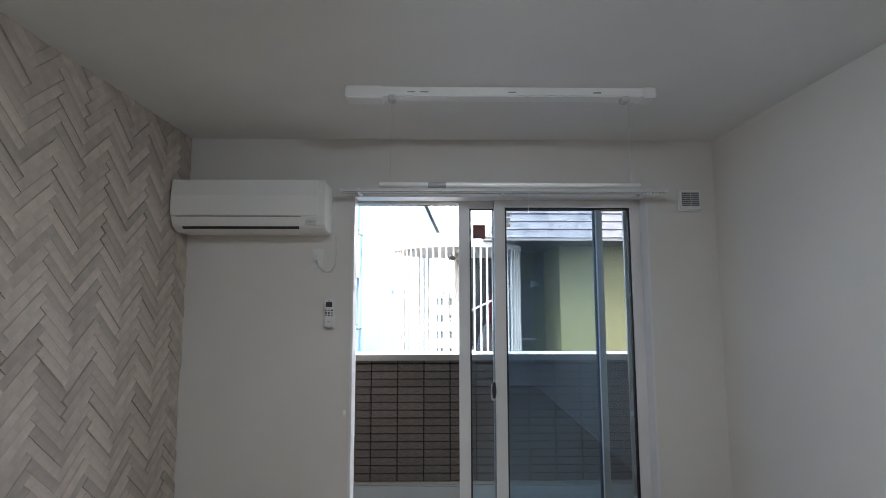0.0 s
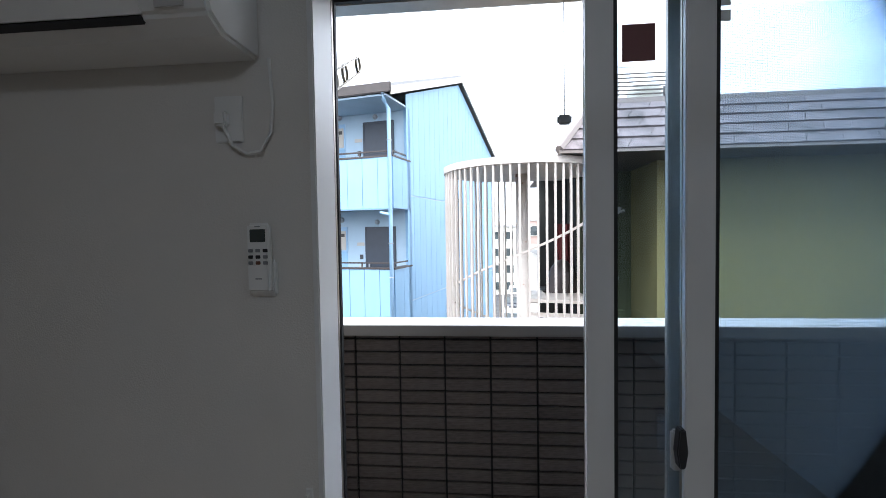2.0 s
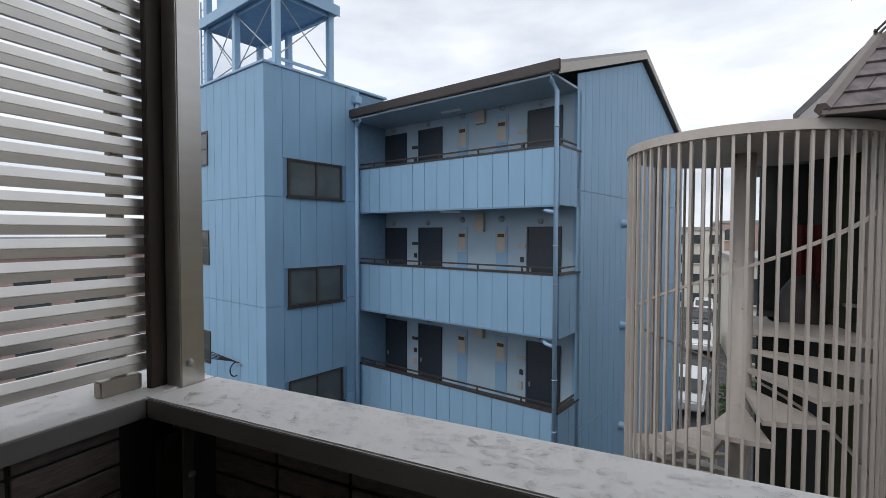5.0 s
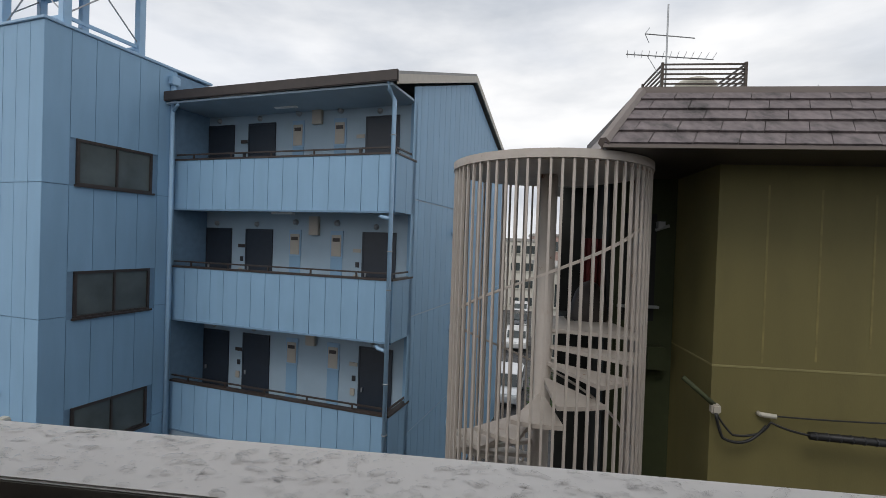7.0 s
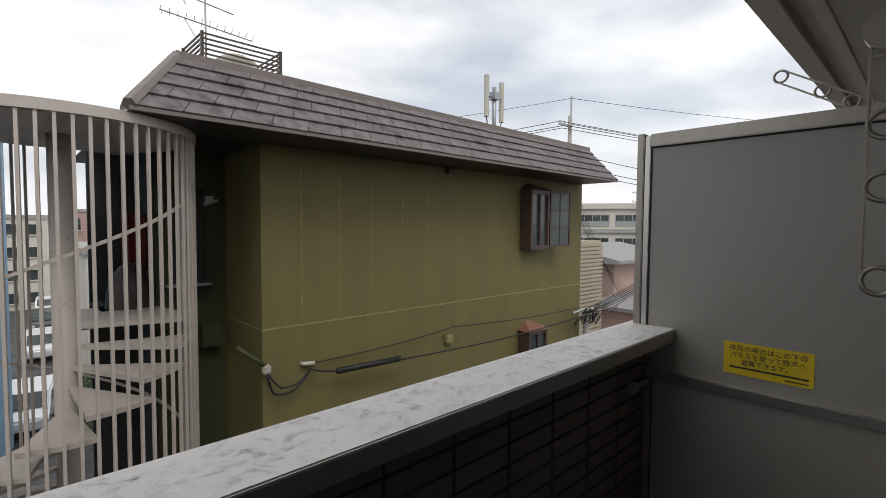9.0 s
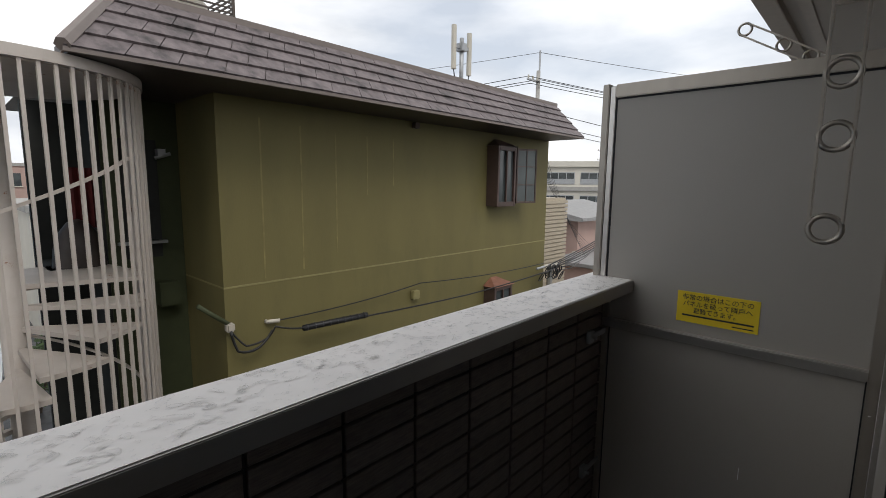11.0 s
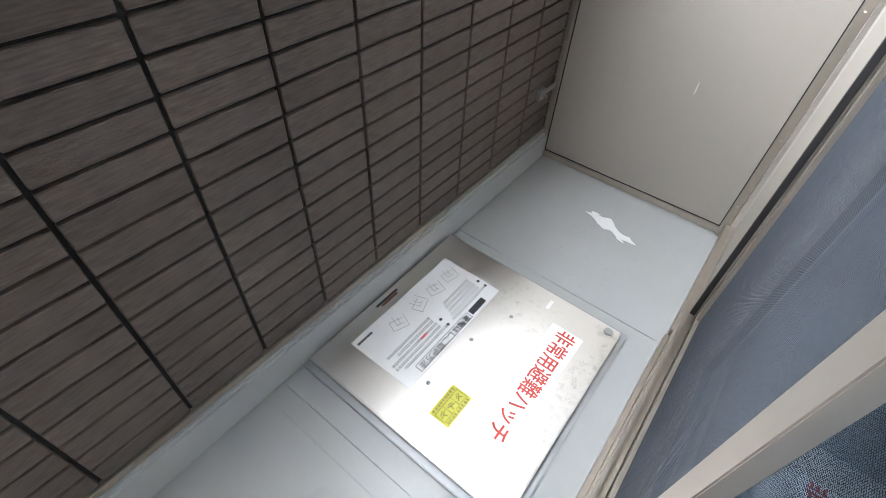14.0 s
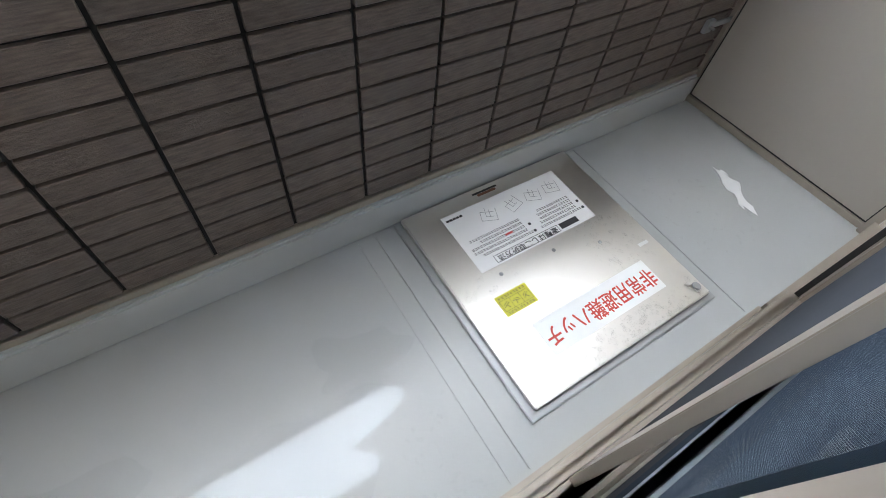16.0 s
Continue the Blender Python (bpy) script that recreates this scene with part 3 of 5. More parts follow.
part("divider", Mb().box(-0.002, 0.004, -0.028, -0.022, -0.035, 0.052), PLASTIC_G, vent)
for x in (-0.53, 1.315):
    t = thing("tieback_hook", "small white curtain tieback hook on the wall", "hook", pose(x, 2.84, 0.95), "tieback hooks")
    part("plate", Mb().box(-0.009, 0.009, -0.006, 0, -0.018, 0.018), PLASTIC, t, bevel=0.002)
    part("hook", Mb().tube([(0, -0.006, 0.004), (0, -0.024, 0.0), (0, -0.028, 0.014)], 0.003, 6), PLASTIC, t)

# ---- the balcony ----
PX0, PX1 = -1.50, 1.87
PY = 3.932     # tile face
CAPZ = 1.17
deck = struct("balcony_floor", Mb().box(-1.52, 5.0, 3.03, 4.0, -0.2, 0.0), FLOORV, "grey vinyl balcony floor with wet patches", "floor")
struct("floor_upstand", Mb().box(PX0, 5.0, 3.905, 3.945, 0.0, 0.132).box(PX0 - 0.02, PX0 + 0.02, 3.05, 3.905, 0.0, 0.132), FLOORV, "grey vinyl upstand along the parapet foot", "trim", 0.008)
struct("floor_seams", Mb().box(0.285, 0.33, 3.10, 3.90, 0.0, 0.0035).box(0.345, 0.40, 3.10, 3.90, 0.0, 0.006).box(1.20, 1.235, 3.10, 3.90, 0.0, 0.0035).box(0.40, 1.20, 3.90, 3.904, 0, 0.005), FLOORV, "welded seams of the vinyl floor", "trim", 0.0015)
parapet = struct("parapet", Mb().box(-1.72, 5.0, PY + 0.006, 4.0, -0.5, CAPZ - 0.05).box(-1.72, -1.508, 2.9, PY + 0.006, -0.5, CAPZ - 0.05), JOINT, "balcony parapet clad in dark brown block-pattern siding", "parapet")
struct("parapet_foot_trim", Mb().box(PX0, 5.0, PY - 0.012, PY + 0.006, 0.132, 0.157), CHAMP, "slim aluminium drip trim", "trim", 0.002)
cap = struct("parapet_coping", Mb().box(-1.47, 5.0, 3.82, 4.012, CAPZ - 0.006, CAPZ).box(-1.72, -1.475, 2.9, 4.012, CAPZ - 0.006, CAPZ), CAPM, "pale metal coping covered in raindrops", "coping", 0.003)
struct("coping_fascia", Mb().box(-1.47, 5.0, 3.815, 3.827, CAPZ - 0.048, CAPZ - 0.002).box(-1.484, -1.472, 2.9, 3.815, CAPZ - 0.048, CAPZ - 0.002).box(-1.72, 5.0, 4.006, 4.016, CAPZ - 0.06, CAPZ - 0.002), CAPF, "satin metal edge of the coping, grey darkened for its shade", "trim", 0.002)
struct("coping_joint", Mb().prism([(-1.53, 4.012), (-1.478, 3.82), (-1.462, 3.82), (-1.514, 4.012)], "z", CAPZ, CAPZ + 0.003), CAPM, "folded joint strip on the coping corner", "trim")

# raindrops on the coping and the hatch
rng = random.Random(4)
drops = Mb()


def drop(m, x, y, z, s, long, h, turn, seed):
    """One bead of water with an uneven outline."""
    q = random.Random(seed)
    a, b, c = q.uniform(0, 6.28), q.uniform(0, 6.28), q.uniform(0.05, 0.28)
    n, vs, fs = 14, [], []
    for ph in (0.0, 0.5, 1.0):
        for k in range(n):
            th = 2 * math.pi * k / n
            w = math.cos(ph) * (1 + c * math.sin(2 * th + a) + 0.6 * c * math.sin(3 * th + b))
            u, v = s * long * w * math.cos(th), s * w * math.sin(th)
            vs.append((x + u * math.cos(turn) - v * math.sin(turn), y + u * math.sin(turn) + v * math.cos(turn), z + h * math.sin(ph)))
    vs.append((x, y, z + h))
    fs = [(i * n + k, i * n + (k + 1) % n, (i + 1) * n + (k + 1) % n, (i + 1) * n + k) for i in range(2) for k in range(n)]
    m.add(vs, fs + [(2 * n + k, 2 * n + (k + 1) % n, 3 * n) for k in range(n)])


for i in range(2300):
    s = rng.choice((0.0015, 0.002, 0.003, 0.0035, 0.005, 0.006, 0.009)) * rng.uniform(0.7, 1.3)
    drop(drops, rng.uniform(-1.42, 2.6), rng.uniform(3.83, 4.0), CAPZ + 0.0003, s, rng.uniform(1, 2.2), 0.0011 + s * 0.24, rng.uniform(-0.9, 0.9), i)
for i in range(220):
    s = rng.choice((0.003, 0.005, 0.008)) * rng.uniform(0.7, 1.2)
    drop(drops, rng.uniform(-1.69, -1.5), rng.uniform(3.1, 3.98), CAPZ + 0.0003, s, rng.uniform(1, 1.8), 0.0011 + s * 0.24, rng.uniform(0.6, 2.4), i + 5000)
rd = tagged(part("raindrops", drops, WATER, None, smooth=True), "clear raindrops beaded on the pale coping", "raindrops", kind="stuff")

# partition board to the next flat
pt = thing("partition_board", "warm grey emergency partition board with aluminium frame", "partition", pose(1.87, 3.5, 0))
Y0, Y1 = -0.40, 0.455
part("post", Mb().box(-0.012, 0.03, Y1, Y1 + 0.028, 0.0, 1.94), CHAMP, pt, "aluminium edge post", 0.003)
part("lower_post", Mb().box(-0.0145, 0.028, 0.405, 0.438, 0.0, 1.115), CHAMP, pt, "aluminium post at the parapet", 0.003)
part("edge_strip", Mb().box(-0.008, 0.02, Y1 - 0.024, Y1 - 0.003, 0.03, 1.93), CHAMP2, pt, bevel=0.002)
part("inner_post", Mb().box(-0.012, 0.03, Y0 - 0.03, Y0, 0.0, 1.94), CHAMP, pt, bevel=0.003)
part("top_rail", Mb().box(-0.012, 0.03, Y0, Y1 - 0.025, 1.885, 1.935), CHAMP, pt, bevel=0.003)
part("middle_rail", Mb().box(-0.022, 0.03, Y0, Y1 - 0.025, 0.965, 1.0), CHAMP2, pt, "aluminium middle rail", 0.003)
part("bottom_rail", Mb().box(-0.012, 0.03, Y0, Y1 - 0.025, 0.012, 0.04), CHAMP, pt, bevel=0.003)
part("upper_panel", Mb().box(0.0, 0.012, Y0, Y1 - 0.025, 1.0, 1.885), PANELG, pt, "grey upper board")
part("lower_panel", Mb().box(0.0, 0.012, Y0, Y1 - 0.025, 0.04, 0.965), PANELG, pt, "grey breakable lower board")
part("panel_gasket", Mb().box(-0.0015, 0.0, Y0, Y1 - 0.025, 1.878, 1.885).box(-0.0015, 0.0, Y1 - 0.031, Y1 - 0.025, 1.0, 1.878), GASKET, pt)
part("lower_gasket", Mb().box(-0.0015, 0.0, Y0, 0.405, 0.961, 0.965).box(-0.0015, 0.0, 0.400, 0.405, 0.045, 0.961).box(-0.0015, 0.0, Y0, Y0 + 0.004, 0.045, 0.961).box(-0.0015, 0.0, Y0, 0.405, 0.04, 0.045), GASKET, pt, "thin dark seal round the lower board")
part("inner_channel", Mb().box(-0.018, 0.03, Y0 - 0.046, Y0 - 0.032, 0.0, 1.94), CHAMP2, pt, "bright aluminium channel", 0.002)
part("scratch", Mb().box(-0.0012, 0.0, -0.10, -0.098, 0.50, 0.545), WHITEST, pt, "short pale scratch")
for z in (0.16, 0.86, 0.45):
    part("screw", Mb().dome((-0.012, Y0 - 0.015, z), 0.004, 0.004, 0.003, 8, 2), CHAMP2, pt)
for z in (0.37, 0.945):
    b = part("wall_clip", Mb().box(-0.165, -0.125, 0.408, 0.4255, z - 0.024, z + 0.024).box(-0.125, -0.014, 0.411, 0.417, z - 0.012, z + 0.012), GALV, pt, "small steel angle clip", 0.002)
    part("clip_bolt", Mb().tube([(-0.145, 0.408, z), (-0.145, 0.39, z)], 0.006, 8), GALV, b)
stk = part("sticker", Mb().box(-0.0025, 0, -0.113, 0.148, 1.043, 1.158), YELLOW, pt, "yellow emergency exit sticker with black writing")
for i, (txt, w, z) in enumerate((("非常の場合はこの下の", 0.225, 1.137), ("パネルを破って隣戸へ", 0.22, 1.112), ("避難できます。", 0.135, 1.088))):
    writing("wording", txt, 0.023, BLACK, stk, pose(-0.0032, 0.017, z, 90, 0, -90), w)
part("fine_print", Mb().box(-0.0031, -0.0025, -0.1, 0.128, 1.066, 1.072).box(-0.0031, -0.0025, -0.1, -0.035, 1.052, 1.056), BLACK, stk)

# escape hatch in the floor
ht = thing("escape_hatch", "stainless steel escape hatch lid, wet, with stickers", "hatch", pose(0.796, 3.552, 0))
part("base_frame", Mb().box(-0.381, 0.359, -0.372, 0.353, 0, 0.012), GALV, ht, "grey base flange", 0.003)
lid = part("lid", Mb().box(-0.359, 0.337, -0.352, 0.343, 0.014, 0.034), STEEL, ht, "satin stainless steel lid", 0.004)
HX, HY = 0.796, 3.552


def hatch_sticker(name, x0, x1, y0, y1, m, label):
    return part(name, Mb().box(x0 - HX, x1 - HX, y0 - HY, y1 - HY, 0.034, 0.0352), m, ht, label)


inst = hatch_sticker("instruction_sticker", 0.55, 1.02, 3.60, 3.835, WHITEST, "white ladder instructions sticker with black print")


def up(x, y, turn=180):
    return pose(x - HX, y - HY, 0.0358, 0, 0, turn)


writing("title", "避難はしご取扱方法", 0.025, BLACK, inst, up(0.745, 3.619), 0.24, bold=0.0004)
part("title_box", Mb().box(0.88 - HX, 0.955 - HX, 3.610 - HY, 3.632 - HY, 0.0352, 0.0358), BLACK, inst)
part("title_frame", Mb().box(0.615 - HX, 0.872 - HX, 3.606 - HY, 3.6075 - HY, 0.0352, 0.0357).box(0.615 - HX, 0.872 - HX, 3.632 - HY, 3.6335 - HY, 0.0352, 0.0357)
     .box(0.615 - HX, 0.6165 - HX, 3.6075 - HY, 3.632 - HY, 0.0352, 0.0357).box(0.8705 - HX, 0.872 - HX, 3.6075 - HY, 3.632 - HY, 0.0352, 0.0357), BLACK, inst)
rl = random.Random(8)


def glyphs(m, x, y, w, h, z0, z1):
    """One unreadable character: two or three strokes inside a small square, seen from the house."""
    for k in range(2):
        yy = y + h * (0.15 + 0.6 * k) + rl.uniform(-0.1, 0.1) * h
        m.box(x, x + w * rl.uniform(0.6, 1.0), yy, yy + h * 0.17, z0, z1)
    xx = x + w * rl.uniform(0.2, 0.7)
    m.box(xx, xx + w * 0.17, y, y + h, z0, z1)


tx = Mb()
for xa, xb in ((0.815, 1.0), (0.565, 0.79)):
    for row in range(5):
        y, x = 3.645 + row * 0.0155, xb - (0.0 if row == 0 else 0.012)
        end = xa + rl.uniform(0, 0.05)
        while x > end:
            glyphs(tx, x - 0.0085 - HX, y - HY, 0.0085, 0.0095, 0.0352, 0.0356)
            x -= 0.0105
tagged(part("body_print", tx, BLACK, inst, "rows of small unreadable print"), kind="stuff")
for x, y in ((1.007, 3.65), (1.007, 3.68), (0.797, 3.65), (0.797, 3.68)):
    part("step_dot", Mb().tube([(x - HX, y - HY, 0.0352), (x - HX, y - HY, 0.0357)], 0.0055, 12), BLACK, inst)
part("red_print", Mb().box(0.70 - HX, 0.728 - HX, 3.6775 - HY, 3.685 - HY, 0.0357, 0.036), RED, inst)
for x in (0.965, 0.885, 0.80, 0.70):
    dr, a = Mb(), rl.uniform(-25, 25)
    at = pose(x - HX, 3.775 - HY, 0, 0, 0, a)
    for u0, u1, v0, v1 in ((-0.028, 0.028, -0.024, -0.0228), (-0.028, 0.02, 0.012, 0.0132), (-0.028, -0.0268, -0.0228, 0.012), (0.0268, 0.028, -0.0228, 0.026), (-0.01, 0.016, -0.008, -0.0068), (-0.01, -0.0088, -0.0068, 0.03), (0.004, 0.0052, -0.0068, 0.022)):
        dr.box(u0, u1, v0, v1, 0.0352, 0.0356, at)
    part("line_drawing", dr, GREYPR, inst, "small line drawing of a ladder step")
writing("maker_print", "■■■■■", 0.011, BLACK, inst, up(0.59, 3.815), 0.06)
redst = hatch_sticker("red_sign_sticker", 0.575, 1.022, 3.283, 3.392, WHITEST, "white sticker with large red characters")
writing("red_wording", "非常用避難ハッチ", 0.066, RED, redst, up(0.80, 3.337), 0.43, bold=0.0006)
yel = hatch_sticker("warning_sticker", 0.53, 0.642, 3.443, 3.512, YELLOWG, "yellow warning sticker with pictograms")
yb = Mb().box(0.535 - HX, 0.637 - HX, 3.4585 - HY, 3.4595 - HY, 0.0352, 0.0356).box(0.535 - HX, 0.637 - HX, 3.4935 - HY, 3.4945 - HY, 0.0352, 0.0356)
for x in (0.535, 0.569, 0.603, 0.636):
    yb.box(x - HX, x + 0.001 - HX, 3.4595 - HY, 3.4935 - HY, 0.0352, 0.0356)
for x, turn in ((0.552, 25), (0.586, -15), (0.62, 40)):
    at = pose(x - HX, 3.4765 - HY, 0, 0, 0, turn)
    yb.box(-0.012, 0.012, -0.001, 0.001, 0.0352, 0.0356, at).box(-0.007, 0.009, 0.005, 0.0068, 0.0352, 0.0356, at).box(-0.0012, 0.0008, -0.012, -0.001, 0.0352, 0.0356, at)
for k in range(9):
    for y in (3.4465, 3.4985):
        glyphs(yb, 0.538 + k * 0.011 - HX, y - HY, 0.0085, 0.0085, 0.0352, 0.0356)
tagged(part("pictograms", yb, BLACK, yel, "black pictograms in ruled boxes"), kind="stuff")
part("grip_slot", Mb().box(0.70 - HX, 0.80 - HX, 3.868 - HY, 3.876 - HY, 0.034, 0.0345), DARKPL, ht, "dark narrow grip slot")
part("rust_mark", Mb().box(0.715 - HX, 0.79 - HX, 3.857 - HY, 3.867 - HY, 0.034, 0.0343), COPPER, ht, "rusty mark beside the grip slot")
for x, y in ((0.80, 3.56), (0.60, 3.57), (0.955, 3.51)):
    part("rivet", Mb().dome((x - HX, y - HY, 0.034), 0.007, 0.007, 0.004, 10, 2), GALV, ht, smooth=True)
part("lock_knob", Mb().tube([(1.105 - HX, 3.235 - HY, 0.034), (1.105 - HX, 3.235 - HY, 0.04)], 0.014, 14), GALV, ht, "round lock", 0.002)
part("small_tag", Mb().box(1.06 - HX, 1.10 - HX, 3.43 - HY, 3.442 - HY, 0.034, 0.0352), WHITEST, ht)
hd = Mb()
for i in range(420):
    x = rng.uniform(0.46, 1.12)
    y = rng.uniform(3.205, 3.275) if i < 260 else rng.uniform(3.39, 3.59)
    if i >= 260:
        x = rng.uniform(0.90, 1.12) if i < 360 else rng.uniform(0.46, 0.66)
    s = rng.choice((0.002, 0.003, 0.004, 0.007, 0.010)) * rng.uniform(0.7, 1.2)
    drop(hd, x, y, 0.0343, s, rng.uniform(0.8, 1.9), 0.001 + s * 0.18, rng.uniform(0, 3), i)
for i in range(160):
    x, y = rng.choice(((rng.uniform(0.1, 0.42), rng.uniform(3.12, 3.4)), (rng.uniform(1.25, 1.6), rng.uniform(3.2, 3.7))))
    s = rng.choice((0.002, 0.004, 0.006))
    drop(hd, x, y, 0.0003, s, rng.uniform(0.8, 2.2), 0.0012, rng.uniform(0, 3), i)
wb = tagged(part("water_beads", hd, WATER, None, smooth=True), "water beads on the steel hatch and floor", "raindrops", kind="stuff")
rd.visible_shadow = wb.visible_shadow = False


def puddle(cx, cy, rx, ry, seed):
    r = random.Random(seed)
    n = 40
    ph = [r.uniform(0, 6.28) for _ in range(4)]
    poly = []
    for i in range(n):
        a = 2 * math.pi * i / n
        k = 1 + 0.22 * math.sin(3 * a + ph[0]) + 0.14 * math.sin(5 * a + ph[1]) + 0.08 * math.sin(9 * a + ph[2])
        poly.append((cx + rx * k * math.cos(a), cy + ry * k * math.sin(a)))
    ob = part("puddle", Mb().add([(x, y, 0.0014) for x, y in poly] + [(cx + (x - cx) * 1.02, cy + (y - cy) * 1.02, 0.0) for x, y in poly], [tuple(range(n))] + [(i, n + i, n + (i + 1) % n, (i + 1) % n) for i in range(n)]), PUDDLE)
    ob.visible_shadow = False
    return tagged(ob, "shallow clear puddle on the grey floor", "puddle", "puddles")


q = random.Random(11)
st = [(1.615 + 0.030 * (1 + 0.35 * math.sin(5 * a + 1) + 0.2 * math.sin(11 * a)) * math.cos(a) + 0.035 * math.sin(a), 3.45 + 0.10 * (1 + 0.22 * math.sin(4 * a) + 0.15 * math.sin(9 * a + 2)) * math.sin(a)) for a in [i * math.pi / 24 for i in range(48)]]
tagged(part("white_residue", Mb().prism(st, "z", 0.0017, 0.0026), WHITEST), "ragged white residue patch on the grey floor", "residue")
puddle(-0.15, 3.38, 0.27, 0.13, 2)
puddle(0.12, 3.55, 0.12, 0.09, 3)
puddle(-0.65, 3.5, 0.3, 0.12, 5)

# end screen with louvres on the left
sc = thing("privacy_screen", "louvred aluminium privacy screen on the balcony end", "screen", pose(-1.56, 3.9, 0))
part("post", Mb().box(0.03, 0.09, 0.005, 0.075, 0.86, 2.75), CHAMP2, sc, "satin aluminium corner post", 0.003)
part("post_channel", Mb().box(0.008, 0.029, -0.035, 0.035, 0.95, 2.75), BRONZE, sc, "dark side channel", 0.002)
part("foot_bracket", Mb().box(0.06, 0.094, -0.05, 0.004, 0.86, 1.06), BRONZE, sc, "dark foot bracket", 0.004)
for z in (0.93, 1.23):
    part("bolt", Mb().dome((0.0, 0.0, 0.0), 0.011, 0.011, 0.01, 10, 3), GALV, sc, smooth=True, at=pose(0.091, 0.03, z, 0, 90, 0))
part("screen_foot", Mb().box(-0.03, 0.0, -0.14, -0.04, 1.17, 1.21), CHAMP, sc, bevel=0.003)
slat = Mb().prism([(-0.022, 0.0), (-0.010, 0.0), (-0.008, 0.019), (-0.0105, 0.0205), (-0.008, 0.022), (-0.012, 0.042), (-0.022, 0.042)], "y", -0.80, 0.0).mesh("slat", SLATM)
for i in range(30):
    part("slat", slat, SLATM, sc, at=pose(0, 0, 1.215 + i * 0.0505))
part("rear_stile", Mb().box(-0.055, -0.03, -0.80, -0.77, 1.175, 2.75).box(-0.055, -0.03, -0.09, -0.06, 1.175, 2.75), CHAMP, sc)

# upper balcony over the head
struct("outer_cladding", Mb().box(1.313, 1.855, 3.041, 3.049, 0.07, 2.5).box(-1.5, -0.532, 3.041, 3.049, 0.0, 2.5).box(-0.532, 1.313, 3.041, 3.049, 2.255, 2.5), PANELG, "warm grey outer cladding around the window", "wall")
struct("balcony_soffit", Mb().box(-1.9, 7.0, 3.04, 3.62, 2.55, 2.75), PANELG, "grey soffit of the balcony above", "soffit")
struct("soffit_edge_beam", Mb().box(-1.9, 7.0, 3.62, 3.72, 2.50, 2.80), CHAMP, "aluminium edge beam of the soffit", "trim", 0.004)
struct("soffit_strip", Mb().box(-1.9, 7.0, 3.50, 3.56, 2.535, 2.55), CHAMP, "slim soffit strip", "trim", 0.003)
struct("outer_wall", Mb().box(2.0, 7.0, 3.0, 3.04, -6.6, 2.75).box(-8.0, -1.75, 2.94, 3.04, -6.6, 2.75).box(-1.75, 2.0, 3.0, 3.04, -6.6, -0.2).box(-1.75, 5.0, 3.0, 4.0, -0.5, -0.2), PANELG, "plain outer house wall", "wall")


def laundry_bracket(at, label):
    b = thing("laundry_bracket", label, "laundry bracket", at, "laundry pole brackets")
    part("pivot", Mb().tube([(-0.02, 0, 0.0), (0.02, 0, 0.0)], 0.045, 18), CHAMP, b, "rounded pivot", 0.004)
    part("arm", Mb().box(-0.008, 0.008, -0.034, -0.026, -0.53, -0.03).box(-0.008, 0.008, 0.026, 0.034, -0.53, -0.03).box(-0.008, 0.008, -0.026, 0.026, -0.06, -0.05), CHAMP, b, bevel=0.003)
    for z in (-0.20, -0.335, -0.54):
        part("pole_ring", Mb().ring((0, 0, z), (1, 0, 0), 0.03, 0.006), CHAMP, b, "pole ring", smooth=True)
    return b


laundry_bracket(pose(1.36, 3.215, 1.99), "beige laundry pole bracket folded down by the window")
laundry_bracket(pose(-0.62, 3.20, 2.03, 118), "beige laundry pole bracket tilted up beside the window")
laundry_bracket(pose(2.95, 3.27, 2.07, 122), "beige laundry pole bracket tilted up beyond the partition")
for x, y, z in ((1.36, 3.05, 1.99), (2.95, 3.04, 2.07), (-0.62, 3.05, 2.03)):
    t = thing("bracket_base", "beige wall base of a laundry pole bracket", "bracket", pose(x, y, z))
    part("base_plate", Mb().box(-0.03, 0.03, 0, 0.012, -0.07, 0.07), CHAMP, t, bevel=0.004)
    part("base_arm", Mb().box(-0.02, 0.02, 0.012, 0.135 if x < 2 else 0.19, -0.02, 0.02), CHAMP, t, bevel=0.004)


# ---- outdoors ----
GZ = -6.6
struct("ground", Mb().box(-1200, 1200, -900, 1500, GZ - 1, GZ), ASPH, "wet grey asphalt ground between the buildings", "ground")

# blue apartment house; local x to its right, y into its depth
BL = pose(-2.6, 13.93, 0, 0, 0, -12.7)
blue = thing("apartment_building", "pale blue panel-clad apartment building with open access corridors", "building", BL)
BW, TY, TX = -6.81, -3.29, -11.35
FL = (2.72, -0.35, -3.42, -6.49)  # floor levels
PT = (3.58, 0.60, -2.62)          # parapet tops
PB = (2.23, -0.86, -3.95)         # parapet bottoms
part("wall", Mb().box(TX, 0.0 - 0.02, 1.2, 12.4, GZ, 5.1).box(BW, -0.02, 0.03, 1.2, GZ, PB[2] - 0.02), BLUEW, blue, "pale blue inner corridor wall")
part("gable_wall", Mb().prism([(1.2, 5.1), (12.4, 5.1), (6.2, 7.15)], "x", -0.30, -0.02), BLUEW, blue)
